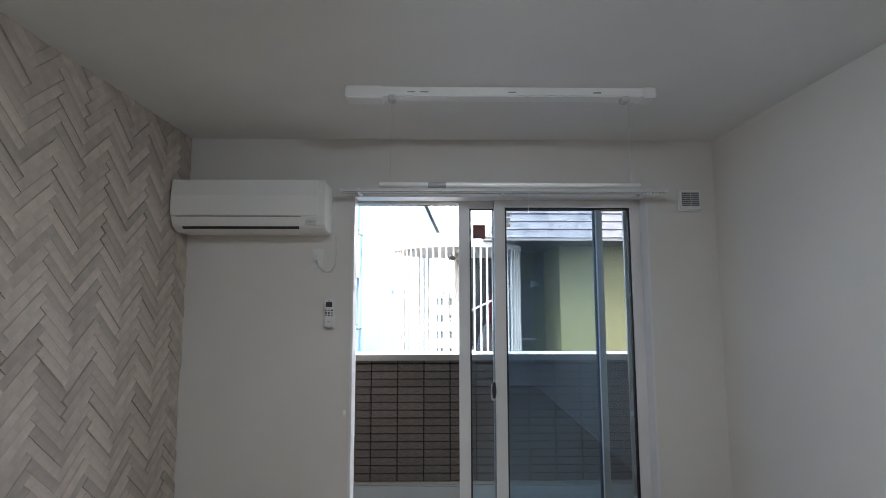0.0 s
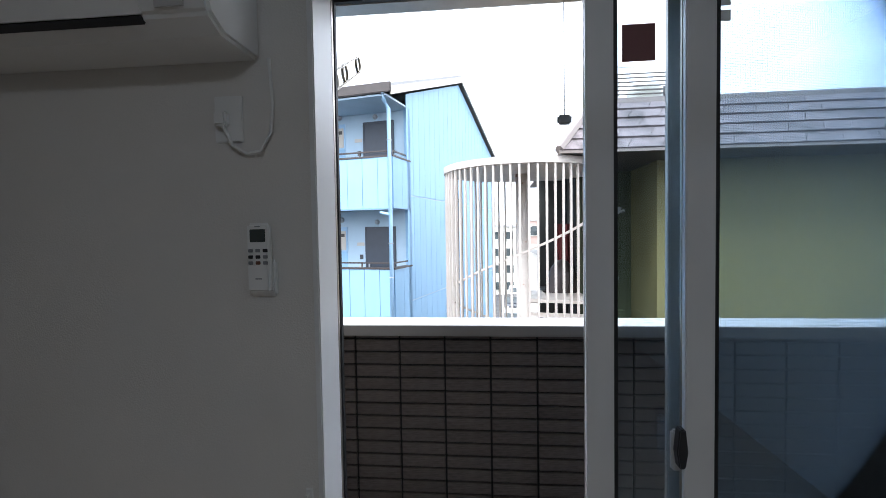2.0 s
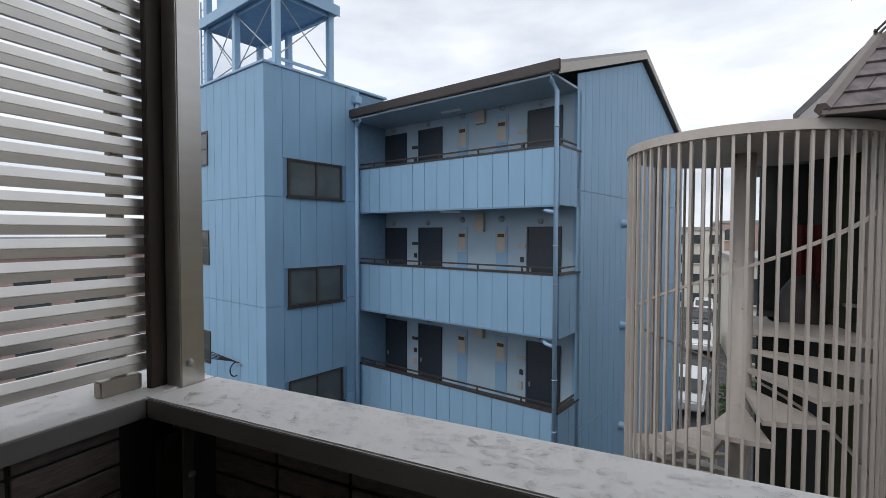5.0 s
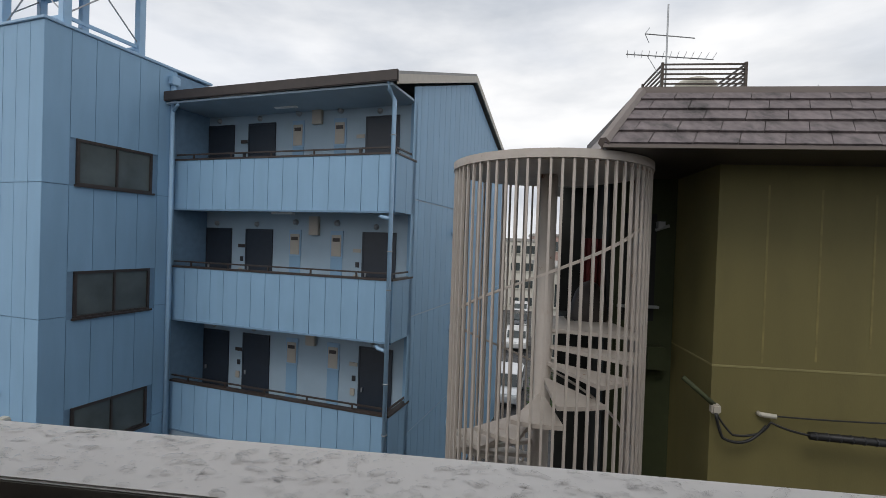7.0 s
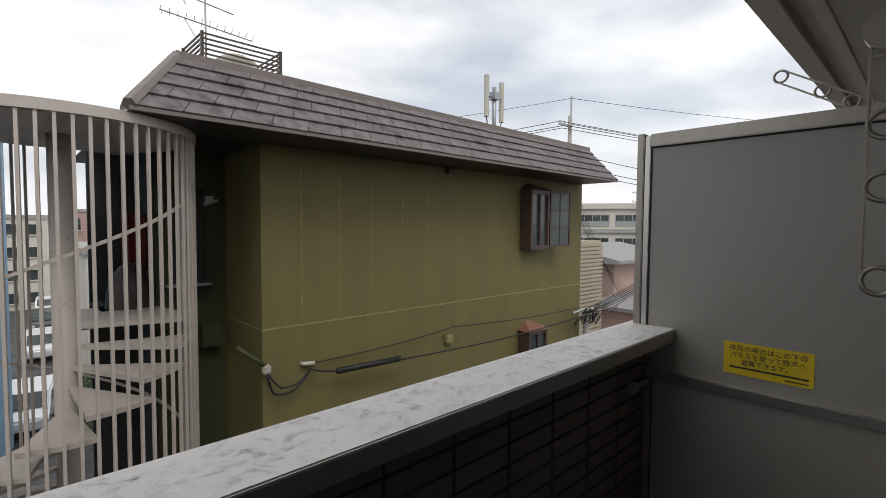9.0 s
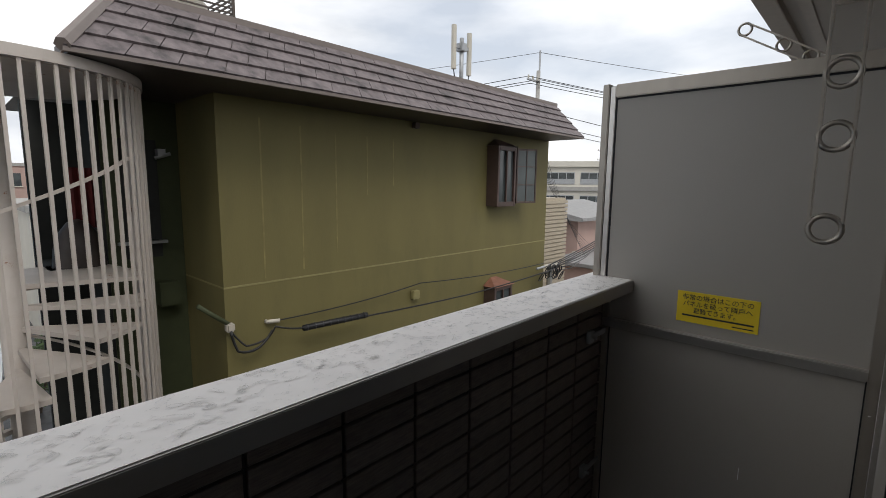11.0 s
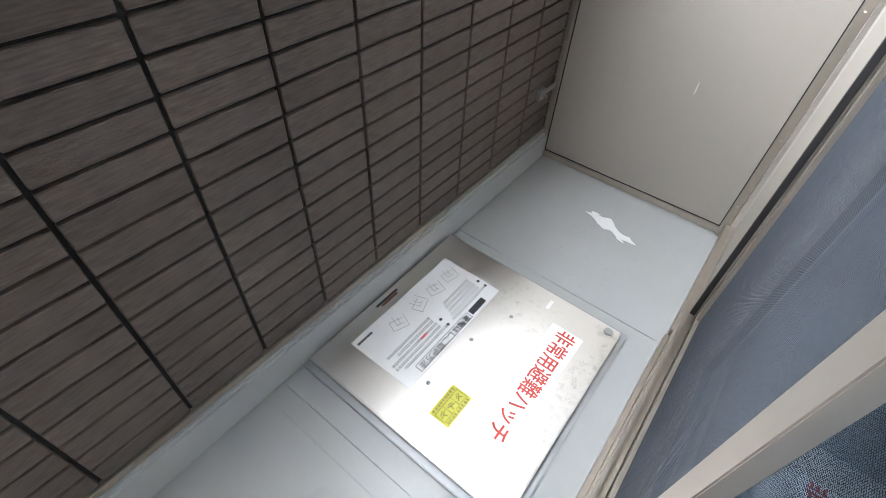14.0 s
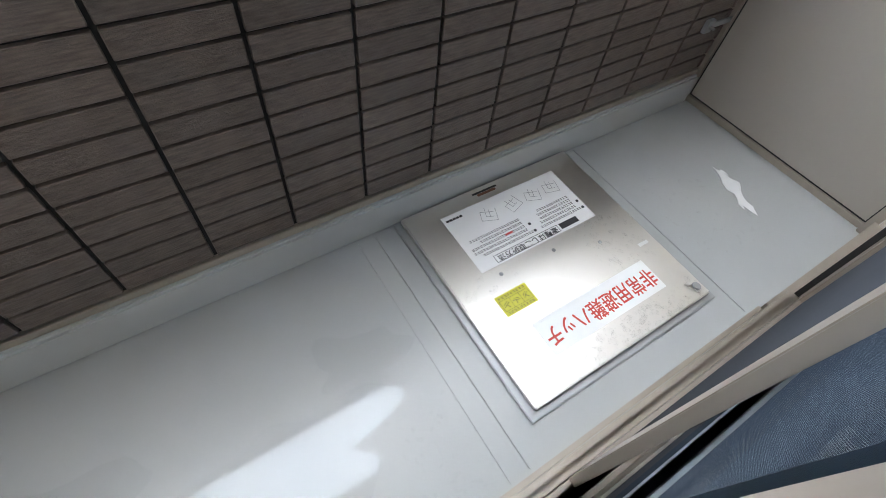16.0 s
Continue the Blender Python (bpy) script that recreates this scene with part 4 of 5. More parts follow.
for k in range(3):
    z1, z0 = PT[k], PB[k]
    part("floor_slab", Mb().box(BW, -0.02, 0.14, 1.2, z0, FL[k]), BLUEW, blue, "corridor floor slab")
    part("parapet_core", Mb().box(BW, -0.03, 0.03, 0.13, z0 + 0.01, z1).box(-0.13, -0.03, 0.13, 1.2, z0 + 0.01, z1), BLUEJ, blue)
    xs = [BW + i * (-BW) / 15 for i in range(16)]
    for i in range(15):
        part("panel", Mb().box(xs[i] + 0.006, xs[i + 1] - 0.006, 0.0, 0.03, z0, z1), BLUE, blue)
    for y0, y1 in ((0.0, 0.6), (0.6, 1.2)):
        part("panel", Mb().box(-0.03, 0.0, y0 + 0.006, y1 - 0.006, z0, z1), BLUE, blue)
    part("parapet_cap", Mb().box(BW, 0.02, -0.02, 0.15, z1, z1 + 0.05).box(-0.15, 0.02, 0.15, 1.2, z1, z1 + 0.05), DKRAIL, blue, "dark brown parapet cap", 0.006)
    part("slab_edge_trim", Mb().box(BW, 0.012, -0.012, 0.0, z0 - 0.03, z0 + 0.015), BLUEJ, blue)
    rail = part("handrail", Mb().box(BW, -0.03, 0.04, 0.08, z1 + 0.15, z1 + 0.19).box(-0.08, -0.03, 0.08, 1.2, z1 + 0.15, z1 + 0.19), DKRAIL, blue, "dark brown handrail", 0.006)
    for x in (-6.2, -4.9, -3.6, -2.3, -1.0, -0.06):
        part("baluster", Mb().box(x - 0.02, x + 0.02, 0.045, 0.075, z1 + 0.05, z1 + 0.15), DKRAIL, rail)
    # doors and meter boxes
    f = FL[k]
    for x0, x1 in ((-6.77, -5.92), (-5.29, -4.44), (-1.42, -0.54)):
        d = part("door", Mb().box(x0, x1, 1.16, 1.198, f, f + 2.06), NAVY, blue, "dark navy steel door", 0.004)
        part("door_frame", Mb().box(x0 - 0.05, x0, 1.15, 1.198, f, f + 2.11).box(x1, x1 + 0.05, 1.15, 1.198, f, f + 2.11).box(x0, x1, 1.15, 1.198, f + 2.06, f + 2.11), NAVY, d)
        part("door_knob", Mb().box(x0 + 0.06, x0 + 0.10, 1.12, 1.16, f + 0.9, f + 1.02), GALV, d)
        part("name_plate", Mb().box(x0 - 0.34, x0 - 0.10, 1.18, 1.199, f + 1.55, f + 1.65), DKRAIL if x0 < -3 else METERM, blue, "small door number plate")
        part("intercom", Mb().box(x0 - 0.25, x0 - 0.15, 1.17, 1.199, f + 1.15, f + 1.29), DARKPL, blue)
        part("mail_slot", Mb().box(x0 - 0.30, x0 - 0.16, 1.165, 1.199, f + 0.75, f + 0.95), METERM, blue, bevel=0.01)
        part("porch_lamp", Mb().dome((0, 0, 0), 0.08, 0.08, 0.09, 12, 3), GALV, blue, "small round porch lamp", smooth=True, at=pose((x0 + x1) / 2 - 0.1, 1.2, f + 2.25, 90))
    for x0 in (-3.82, -2.47):
        m = part("meter_cabinet", Mb().box(x0, x0 + 0.40, 1.17, 1.199, f + 1.38, f + 2.12), BLUEP, blue, "blue framed meter cabinet", 0.006)
        part("meter_door", Mb().box(x0 + 0.05, x0 + 0.35, 1.15, 1.17, f + 1.42, f + 2.0), METERM, m, "beige meter box", 0.006)
        part("meter_label", Mb().box(x0 + 0.09, x0 + 0.31, 1.147, 1.15, f + 1.82, f + 1.92), DKRAIL, m)
        part("pipe_shaft_door", Mb().box(x0 + 0.02, x0 + 0.38, 1.18, 1.199, f + 0.05, f + 1.38), BLUE, blue, "blue pipe shaft door")
        part("vent_cap", Mb().dome((0, 0, 0), 0.09, 0.09, 0.12, 12, 3), GALV, blue, "round vent cap", smooth=True, at=pose(x0 + 0.2, 1.2, f + 2.33, 90))
    part("fuse_box", Mb().box(-3.12, -2.82, 1.08, 1.199, f + 1.98, f + 2.5), METERM, blue, "beige fuse box", 0.01)
    part("strip_light", Mb().box(-4.0, -3.3, 0.6, 0.72, (FL[k - 1] - 0.55 if k else 5.05), (FL[k - 1] - 0.49 if k else 5.1)), PLASTIC, blue, "white corridor strip light", 0.01)
# gable cladding: panels with recessed joints, cut along the verge
rows_z = ((GZ, -3.42), (-3.40, -0.40), (-0.38, 2.62), (2.64, 7.5))
for i in range(26):
    y0, y1 = 0.0 + i * 0.477, 0.477 + i * 0.477
    for r, (a, b) in enumerate(rows_z):
        if y1 < 1.25 and not (r == 0 and b < PB[2] + 0.6):
            continue
        t0, t1 = 5.20 + 0.335 * min(y0, 12.4 - y0), 5.20 + 0.335 * min(y1, 12.4 - y1)
        b0, b1 = (min(b, t0 - 0.06), min(b, t1 - 0.06)) if r == 3 else (b, b)
        b0, b1 = (min(b0, PB[2]), min(b1, PB[2])) if y1 < 1.25 else (b0, b1)
        part("panel", Mb().prism([(y0 + 0.006, a + 0.01), (y1 - 0.006, a + 0.01), (y1 - 0.006, b1 - 0.01), (y0 + 0.006, b0 - 0.01)], "x", -0.02, 0.0), BLUE, blue)
part("end_wall_strip", Mb().box(-0.14, 0.0, 1.1, 1.195, GZ, 5.1), BLUE, blue)
# roof
th = 0.16
part("roof", Mb().prism([(-0.35, 5.22), (6.2, 7.42), (12.75, 5.22), (12.75, 5.22 + th), (6.2, 7.42 + th), (-0.35, 5.22 + th)], "x", -11.6, 0.12), SLATEROOF, blue, "grey gabled roof")
part("fascia", Mb().box(-11.6, 0.16, -0.42, -0.35, 5.14, 5.40), DKRAIL, blue, "dark eaves gutter", 0.02)
part("bargeboard", Mb().prism([(-0.36, 5.08), (6.2, 7.28), (12.76, 5.08), (12.76, 5.30), (6.2, 7.50), (-0.36, 5.30)], "x", 0.121, 0.16), METERM, blue, "beige bargeboard")
part("eaves_soffit", Mb().box(BW, -0.01, -0.33, 1.2, 5.08, 5.13), BLUEW, blue, "pale soffit")
for z in (1.88, -1.21, -4.3):
    part("vent_hood", Mb().dome((0, 0, 0), 0.14, 0.14, 0.22, 12, 4), BLUEP, blue, "rounded blue vent hood", smooth=True, at=pose(0.0, 4.42, z, 0, 90, 0))
p = part("downpipe", Mb().tube([(-0.10, -0.34, 5.15), (-0.10, -0.30, 5.0), (-0.06, -0.08, 4.8), (-0.06, -0.08, GZ)], 0.055, 10), BLUEP, blue, "pale blue downpipe", smooth=True)
for z in (2.18, -0.92):
    part("branch_pipe", Mb().tube([(-0.45, 0.12, z - 0.05), (-0.30, -0.05, z - 0.08), (-0.06, -0.08, z - 0.12)], 0.045, 8), BLUEP, p, smooth=True)
for z in (4.0, 1.3, 0.4, -1.8, -3.0):
    part("pipe_clip", Mb().ring((-0.06, -0.08, z), (0, 0, 1), 0.06, 0.012, 12, 5), GALV, p)
# stair tower
part("tower_core", Mb().box(TX + 0.03, BW - 0.03, TY + 0.03, 1.19, GZ, 6.0), BLUEJ, blue)
TZ = (GZ, -3.42, -0.42, 2.56, 6.05)
wz = ((2.57, 3.64), (-0.5, 0.60), (-3.6, -2.56))
for r in range(4):
    for i in range(6):  # face towards the corridor
        y0, y1 = TY + i * (-TY) / 6, TY + (i + 1) * (-TY) / 6
        z0, z1 = TZ[r] + 0.008, TZ[r + 1] - 0.008
        seg = [(z0, z1)]
        for a, b in wz:
            if -2.62 < (y0 + y1) / 2 < -0.68 and a < z1 and b > z0:
                seg = [(p0, p1) for s0, s1 in seg for p0, p1 in ((s0, min(s1, a)), (max(s0, b), s1)) if p1 - p0 > 0.06]
        for a, b in seg:
            part("panel", Mb().box(BW - 0.03, BW, y0 + 0.006, y1 - 0.006, a, b), BLUE, blue)
    for i in range(10):  # face towards the street
        x0, x1 = TX + i * 0.454, TX + (i + 1) * 0.454
        part("panel", Mb().box(x0 + 0.006, x1 - 0.006, TY, TY + 0.03, TZ[r] + 0.008, TZ[r + 1] - 0.008), BLUE, blue)
part("tower_coping", Mb().box(TX - 0.05, BW + 0.04, TY - 0.04, 1.2, 6.05, 6.12), BLUEP, blue, "pale coping", 0.01)
for a, b in wz:
    w = part("window", Mb().box(BW - 0.028, BW + 0.03, -2.60, -0.71, b - 0.07, b).box(BW - 0.028, BW + 0.03, -2.60, -0.71, a, a + 0.07).box(BW - 0.028, BW + 0.03, -2.60, -2.53, a + 0.07, b - 0.07)
             .box(BW - 0.028, BW + 0.03, -0.78, -0.71, a + 0.07, b - 0.07).box(BW - 0.028, BW + 0.02, -1.68, -1.62, a + 0.07, b - 0.07), DKRAIL, blue, "dark brown sliding stair window", 0.006)
    for y0, y1 in ((-2.53, -1.68), (-1.62, -0.78)):
        part("pane", Mb().box(BW - 0.028, BW - 0.01, y0, y1, a + 0.07, b - 0.07), FROST, w, "frosted pane")
    part("sill", Mb().box(BW + 0.0305, BW + 0.07, -2.66, -0.66, a - 0.03, a + 0.02), DKRAIL, w)
for b, a in ((4.68, 3.63), (1.66, 0.60), (-1.45, -2.45)):
    w = part("window", Mb().box(-11.02, -9.93, TY - 0.03, TY - 0.002, a, a + 0.06).box(-11.02, -9.93, TY - 0.03, TY - 0.002, b - 0.06, b).box(-11.02, -10.96, TY - 0.03, TY - 0.002, a + 0.06, b - 0.06)
             .box(-9.99, -9.93, TY - 0.03, TY - 0.002, a + 0.06, b - 0.06).box(-10.5, -10.45, TY - 0.025, TY - 0.002, a + 0.06, b - 0.06).box(-10.45, -9.99, TY - 0.02, TY - 0.002, a + 0.5, a + 0.53), DKRAIL, blue, "small dark framed window")
    part("pane", Mb().box(-10.96, -9.99, TY - 0.008, TY - 0.004, a + 0.06, b - 0.06), DARKGLASS, w)
p = part("tower_downpipe", Mb().tube([(BW + 0.06, -0.17, 5.75), (BW + 0.06, -0.17, GZ)], 0.06, 10), BLUEP, blue, "pale blue downpipe", smooth=True)
part("hopper_head", Mb().box(BW + 0.001, BW + 0.17, -0.30, -0.03, 5.62, 5.86), BLUEP, p, "square rain hopper", 0.02)
part("branch_pipe", Mb().tube([(BW + 0.06, -0.17, 4.9), (BW + 0.2, -0.2, 5.0), (BW + 0.4, -0.3, 5.05)], 0.045, 8), BLUEP, p, smooth=True)
# steel stand for a tank on the tower
stand = thing("tank_stand", "pale blue steel stand with cross braces on the tower roof", "tank stand", BL @ pose(-8.6, -1.5, 6.12))
px, py = (-2.35, -0.6, 1.55), (-1.25, 0.55)
for x in px:
    for y in py:
        part("leg", Mb().box(x - 0.09, x + 0.09, y - 0.09, y + 0.09, 0, 3.2), BLUEP, stand, bevel=0.01)
for z in (0.25, 2.0):
    part("ring_beam", Mb().box(px[0], px[2], py[0] - 0.03, py[0] + 0.03, z - 0.04, z + 0.04).box(px[0], px[2], py[1] - 0.03, py[1] + 0.03, z - 0.04, z + 0.04)
         .box(px[2] - 0.03, px[2] + 0.03, py[0] + 0.03, py[1] - 0.03, z - 0.04, z + 0.04), BLUEP, stand)
for x in (px[0], px[2]):
    part("brace", Mb().tube([(x, py[0], 0.3), (x, py[1], 2.0)], 0.018, 6).tube([(x, py[1], 0.3), (x, py[0], 2.0)], 0.018, 6), GALV, stand)
for a, b in ((0, 1), (1, 2)):
    part("brace", Mb().tube([(px[a], py[0], 0.3), (px[b], py[0], 2.0)], 0.018, 6).tube([(px[b], py[0], 0.3), (px[a], py[0], 2.0)], 0.018, 6), GALV, stand)
part("deck", Mb().box(px[0] - 0.2, px[2] + 0.2, py[0] - 0.2, py[1] + 0.2, 2.05, 2.25), BLUEJ, stand, "dark blue platform")
part("deck_beam", Mb().box(px[0] - 0.22, px[2] + 0.22, py[0] - 0.24, py[0] - 0.2, 2.0, 2.3).box(px[2] + 0.2, px[2] + 0.24, py[0] - 0.2, py[1] + 0.2, 2.0, 2.3), BLUEP, stand)
for x in (-2.75, -2.50):
    part("ladder_rail", Mb().box(x - 0.02, x + 0.02, -1.32, -1.28, 0, 3.0), BLUEP, stand)
for i in range(10):
    part("ladder_rung", Mb().tube([(-2.75, -1.3, 0.2 + i * 0.28), (-2.50, -1.3, 0.2 + i * 0.28)], 0.012, 6), GALV, stand)
tank = thing("water_tank", "pale blue panel water tank on a steel stand", "water tank", BL @ pose(-9.0, -1.85, 8.37))
part("tank_body", Mb().box(-1.7, 1.7, -0.75, 0.75, 0, 1.6), BLUEP, tank, bevel=0.03)

# spiral stair in a round cage of bars
CX, CY, CR = 0.46, 9.70, 1.28
cage = thing("spiral_stair", "beige spiral staircase in a cage of rusty vertical bars", "staircase", pose(CX, CY, GZ))
H = 2.62 - GZ
bar = Mb().box(-0.014, 0.014, -0.014, 0.014, 0, H - 0.05).mesh("bar", CAGE)
NB = 64
for i in range(NB):
    a = 360 * i / NB
    if 18 < a < 88:
        continue
    part("bar", bar, CAGE, cage, at=pose(0, 0, 0, 0, 0, a) @ pose(CR, 0, 0))


def arc_band(r0, r1, z_of, h, a0, a1, n):
    vs, fs = [], []
    for i in range(n + 1):
        a = a0 + (a1 - a0) * i / n
        t, z = radians(a), z_of(a)
        vs += [(r * math.cos(t), r * math.sin(t), z + dz) for r, dz in ((r0, 0), (r1, 0), (r1, h), (r0, h))]
    for i in range(n):
        o = 4 * i
        fs += [(o + k, o + (k + 1) % 4, o + 4 + (k + 1) % 4, o + 4 + k) for k in range(4)]
    return Mb().add(vs, fs + [(3, 2, 1, 0), (4 * n, 4 * n + 1, 4 * n + 2, 4 * n + 3)])


part("top_rim", arc_band(CR - 0.02, CR + 0.03, lambda a: H - 0.09, 0.10, 88, 378, 58), CAGE, cage, "rust-stained round top rim")
part("roof_plate", Mb().prism([(1.24 * math.cos(radians(a)), 1.24 * math.sin(radians(a))) for a in range(0, 360, 10)], "z", H - 0.10, H - 0.05), CAGE, cage, "flat round roof plate")
part("edge_plate", arc_band(CR - 0.005, CR + 0.012, lambda a: 0.0, H - 0.09, -6, 17, 6), CAGE, cage, "flat beige edge plate beside the bars")
part("centre_post", Mb().tube([(0, 0, 0), (0, 0, H - 0.06)], 0.115, 20), CAGE, cage, "thick round centre post", smooth=True)
# the flight climbs from the left over the near side to the right
RISE, STEP = 0.22, 24.0


def helix(a):
    return 0.62 + (a - 270) * RISE / STEP  # tread height above balcony level at angle a


for turn in range(-1, 1):
    zt = turn * 15 * RISE
    part("hand_band", arc_band(CR - 0.05, CR - 0.02, lambda a: helix(a) + 0.67 + zt - GZ, 0.032, 180, 372 if turn == 0 else 540, 48), CAGE, cage, "rusty sloping hand band")
k = 0
for turn in range(-2, 1):
    for s in range(15):
        a0 = 180 + s * STEP
        z = helix(a0) - 0.95 + turn * 15 * RISE - GZ
        if a0 > 354 and turn == 0 or z < 0.1:
            continue
        t0, t1 = radians(a0 - 4), radians(a0 + STEP)
        pl = [(0.11 * math.cos(t0), 0.11 * math.sin(t0))] + [(1.22 * math.cos(t0 + (t1 - t0) * i / 5), 1.22 * math.sin(t0 + (t1 - t0) * i / 5)) for i in range(6)] + [(0.11 * math.cos(t1), 0.11 * math.sin(t1))]
        part("tread", Mb().prism(pl, "z", z, z + 0.05), CAGE, cage, "beige steel wedge tread")
part("landing", Mb().prism([(0.1, 0.0), (1.22, 0.25), (1.0, 1.3), (0.0, 1.25)], "z", 0.36 - GZ, 0.42 - GZ), CAGE, cage, "steel landing")

# olive green building with mansard roof
grn = thing("olive_building", "olive green rendered building with a weathered shingle mansard", "building", pose(2.5, 9.35, GZ))
gx1, bz = 8.15, 0.14 - GZ
part("wall", Mb().box(0.0, gx1, 0.0, 4.0, 0, bz - 0.012), GREEN, grn, "olive lower wall")
part("upper_wall", Mb().box(0.0, gx1, 0.0, 4.0, bz + 0.012, 2.78 - GZ), GREEN, grn, "olive upper wall")
part("wall_joint", Mb().box(-0.004, gx1 + 0.004, -0.006, 4.0, bz - 0.012, bz + 0.012), GREENJ, grn, "paler horizontal joint")
# recess shade comes from the darkened olive, not only from the overhang
part("recess_wall", Mb().box(-0.95, -0.002, 1.35, 4.0, 0, 2.7 - GZ), DARKGR, grn, "recessed olive wall with its shade in the colour")
part("recess_door", Mb().box(-0.78, -0.30, 1.31, 1.348, 0.46 - GZ, 2.1 - GZ), SHADEIN, grn, "recessed door, near black with painted shade")
part("recess_sill", Mb().box(-0.85, -0.25, 1.22, 1.30, 0.66 - GZ, 0.70 - GZ), GALV, grn)
part("recess_lamp", Mb().box(-0.32, -0.22, 1.18, 1.30, 1.88 - GZ, 1.98 - GZ).tube([(-0.35, 1.22, 1.85 - GZ), (-0.16, 1.18, 1.92 - GZ)], 0.025, 8), GALV, grn, "small wall lamps")
# sheets and slab added to give the open corridor its darkness by colour
part("corridor_shade_sheets", Mb().box(-1.6, -0.96, 2.3, 2.4, 0, 2.6 - GZ).box(-1.0, -0.951, 1.36, 2.3, 0, 2.6 - GZ).box(-1.6, -1.001, 1.2, 2.29, 0.36 - GZ, 0.42 - GZ), SHADEIN, grn, "near-black sheets painting the shade of the open stair corridor")
for x, s0, s1 in ((0.58, 0.2, 2.4), (1.19, 0.25, 2.35), (1.79, 0.45, 2.3), (2.40, 1.35, 2.3), (2.97, 1.5, 2.3)):
    part("streak", Mb().box(x - 0.012, x + 0.012, -0.0025, 0.0, s0 - GZ, s1 - GZ), STREAK, grn, "pale lime streak")
# mansard
EX0, EX1, EY, EZ = 0.88 - 2.5, 10.62 - 2.5, 8.40 - 9.35, 2.67 - GZ
TX0, TX1, TYY, TZZ = 1.60 - 2.5, 11.32 - 2.5, 9.60 - 9.35, 3.62 - GZ
core = Mb()
core.add([(EX0 + .02, EY + .03, EZ), (EX1 - .02, EY + .03, EZ), (TX1 - .02, TYY + .02, TZZ - .03), (TX0 + .02, TYY + .02, TZZ - .03), (EX0 + .02, 4.6, EZ), (EX1 - .02, 4.6, EZ), (TX1 - .02, 3.8, TZZ - .03), (TX0 + .02, 3.8, TZZ - .03)],
         [(0, 1, 2, 3), (4, 7, 6, 5), (0, 3, 7, 4), (1, 5, 6, 2), (3, 2, 6, 7), (0, 4, 5, 1)])
part("roof_core", core, ROOFTRIM, grn)
part("roof_cap", Mb().box(TX0 - 0.03, TX1 + 0.03, TYY - 0.06, 3.85, TZZ - 0.10, TZZ + 0.05), ROOFTRIM, grn, "taupe metal roof cap", 0.01)
part("hip_flashing", Mb().tube([(EX0, EY, EZ + 0.02), (TX0, TYY, TZZ)], 0.065, 6), ROOFTRIM, grn)
part("eaves_edge", Mb().box(EX0, EX1, EY - 0.01, EY + 0.04, EZ - 0.03, EZ + 0.012), ROOFTRIM, grn)
# dark brown here paints the deep shade under the eaves and over the recess
part("eaves_soffit", Mb().box(EX0 + 0.04, EX1 - 0.04, EY + 0.045, -0.004, EZ - 0.03, EZ - 0.004).box(EX0 + 0.04, -0.004, -0.003, 2.2, EZ - 0.03, EZ - 0.004), DKRAIL, grn, "eaves soffit in dark brown that holds its shade")
NR, NC = 5, 22
for r in range(NR):
    f0, f1 = r / NR, (r + 1) / NR
    for c in range(NC):
        off = (r % 2) * 0.5
        u0, u1 = max(0, (c - off) / (NC - 0.5)), min(1, (c + 1 - off) / (NC - 0.5))

        def at(u, f, lift):
            x = (EX0 + (TX0 - EX0) * f) * (1 - u) + (EX1 + (TX1 - EX1) * f) * u
            return Vector((x, EY + (TYY - EY) * f - lift * 0.7, EZ + (TZZ - EZ) * f + lift * 0.7))
        du = (u1 - u0) * 0.01
        lo, hi = 0.034 + 0.003 * ((c * 7 + r * 3) % 3), 0.008
        vs = [at(u0 + du, f0, lo), at(u1 - du, f0, lo), at(u1 - du, f1, hi), at(u0 + du, f1, hi), at(u0 + du, f0, 0), at(u1 - du, f0, 0), at(u1 - du, f1, 0), at(u0 + du, f1, 0)]
        part("shingle", Mb().add(vs, [(0, 1, 2, 3), (7, 6, 5, 4), (0, 4, 5, 1), (1, 5, 6, 2), (2, 6, 7, 3), (3, 7, 4, 0)]), SHINGLE, grn)
# bay window, open casement, lower bay
def bay(z0, z1, hood):
    x0, x1, d = 8.12 - 2.5, 8.80 - 2.5, 0.30
    w = part("bay_window", Mb().box(x0, x0 + 0.07, -d, -0.001, z0, z1).box(x1 - 0.07, x1, -d, -0.001, z0, z1).box(x0 + 0.07, x1 - 0.07, -d, -0.001, z1 - 0.09, z1).box(x0 + 0.07, x1 - 0.07, -d, -0.001, z0, z0 + 0.10)
             .box((x0 + x1) / 2 - 0.02, (x0 + x1) / 2 + 0.02, -d, -d + 0.04, z0 + 0.1, z1 - 0.09), WOODBR, grn, "brown wooden bay window", 0.006)
    part("pane", Mb().box(x0 + 0.07, x1 - 0.07, -d + 0.05, -d + 0.06, z0 + 0.1, z1 - 0.09), DARKGLASS, w)
    c0, c1, cm = x0 - 0.04, x1 + 0.04, (x0 + x1) / 2
    part("hood", Mb().add([(c0, -d - 0.04, z1), (c1, -d - 0.04, z1), (c1, -0.001, z1), (c0, -0.001, z1), (cm - 0.1, -0.001, z1 + 0.16), (cm + 0.1, -0.001, z1 + 0.16)], [(0, 1, 5, 4), (1, 2, 5), (3, 0, 4), (0, 3, 2, 1), (2, 3, 4, 5)]), hood, w, "pyramid hood")
    return w


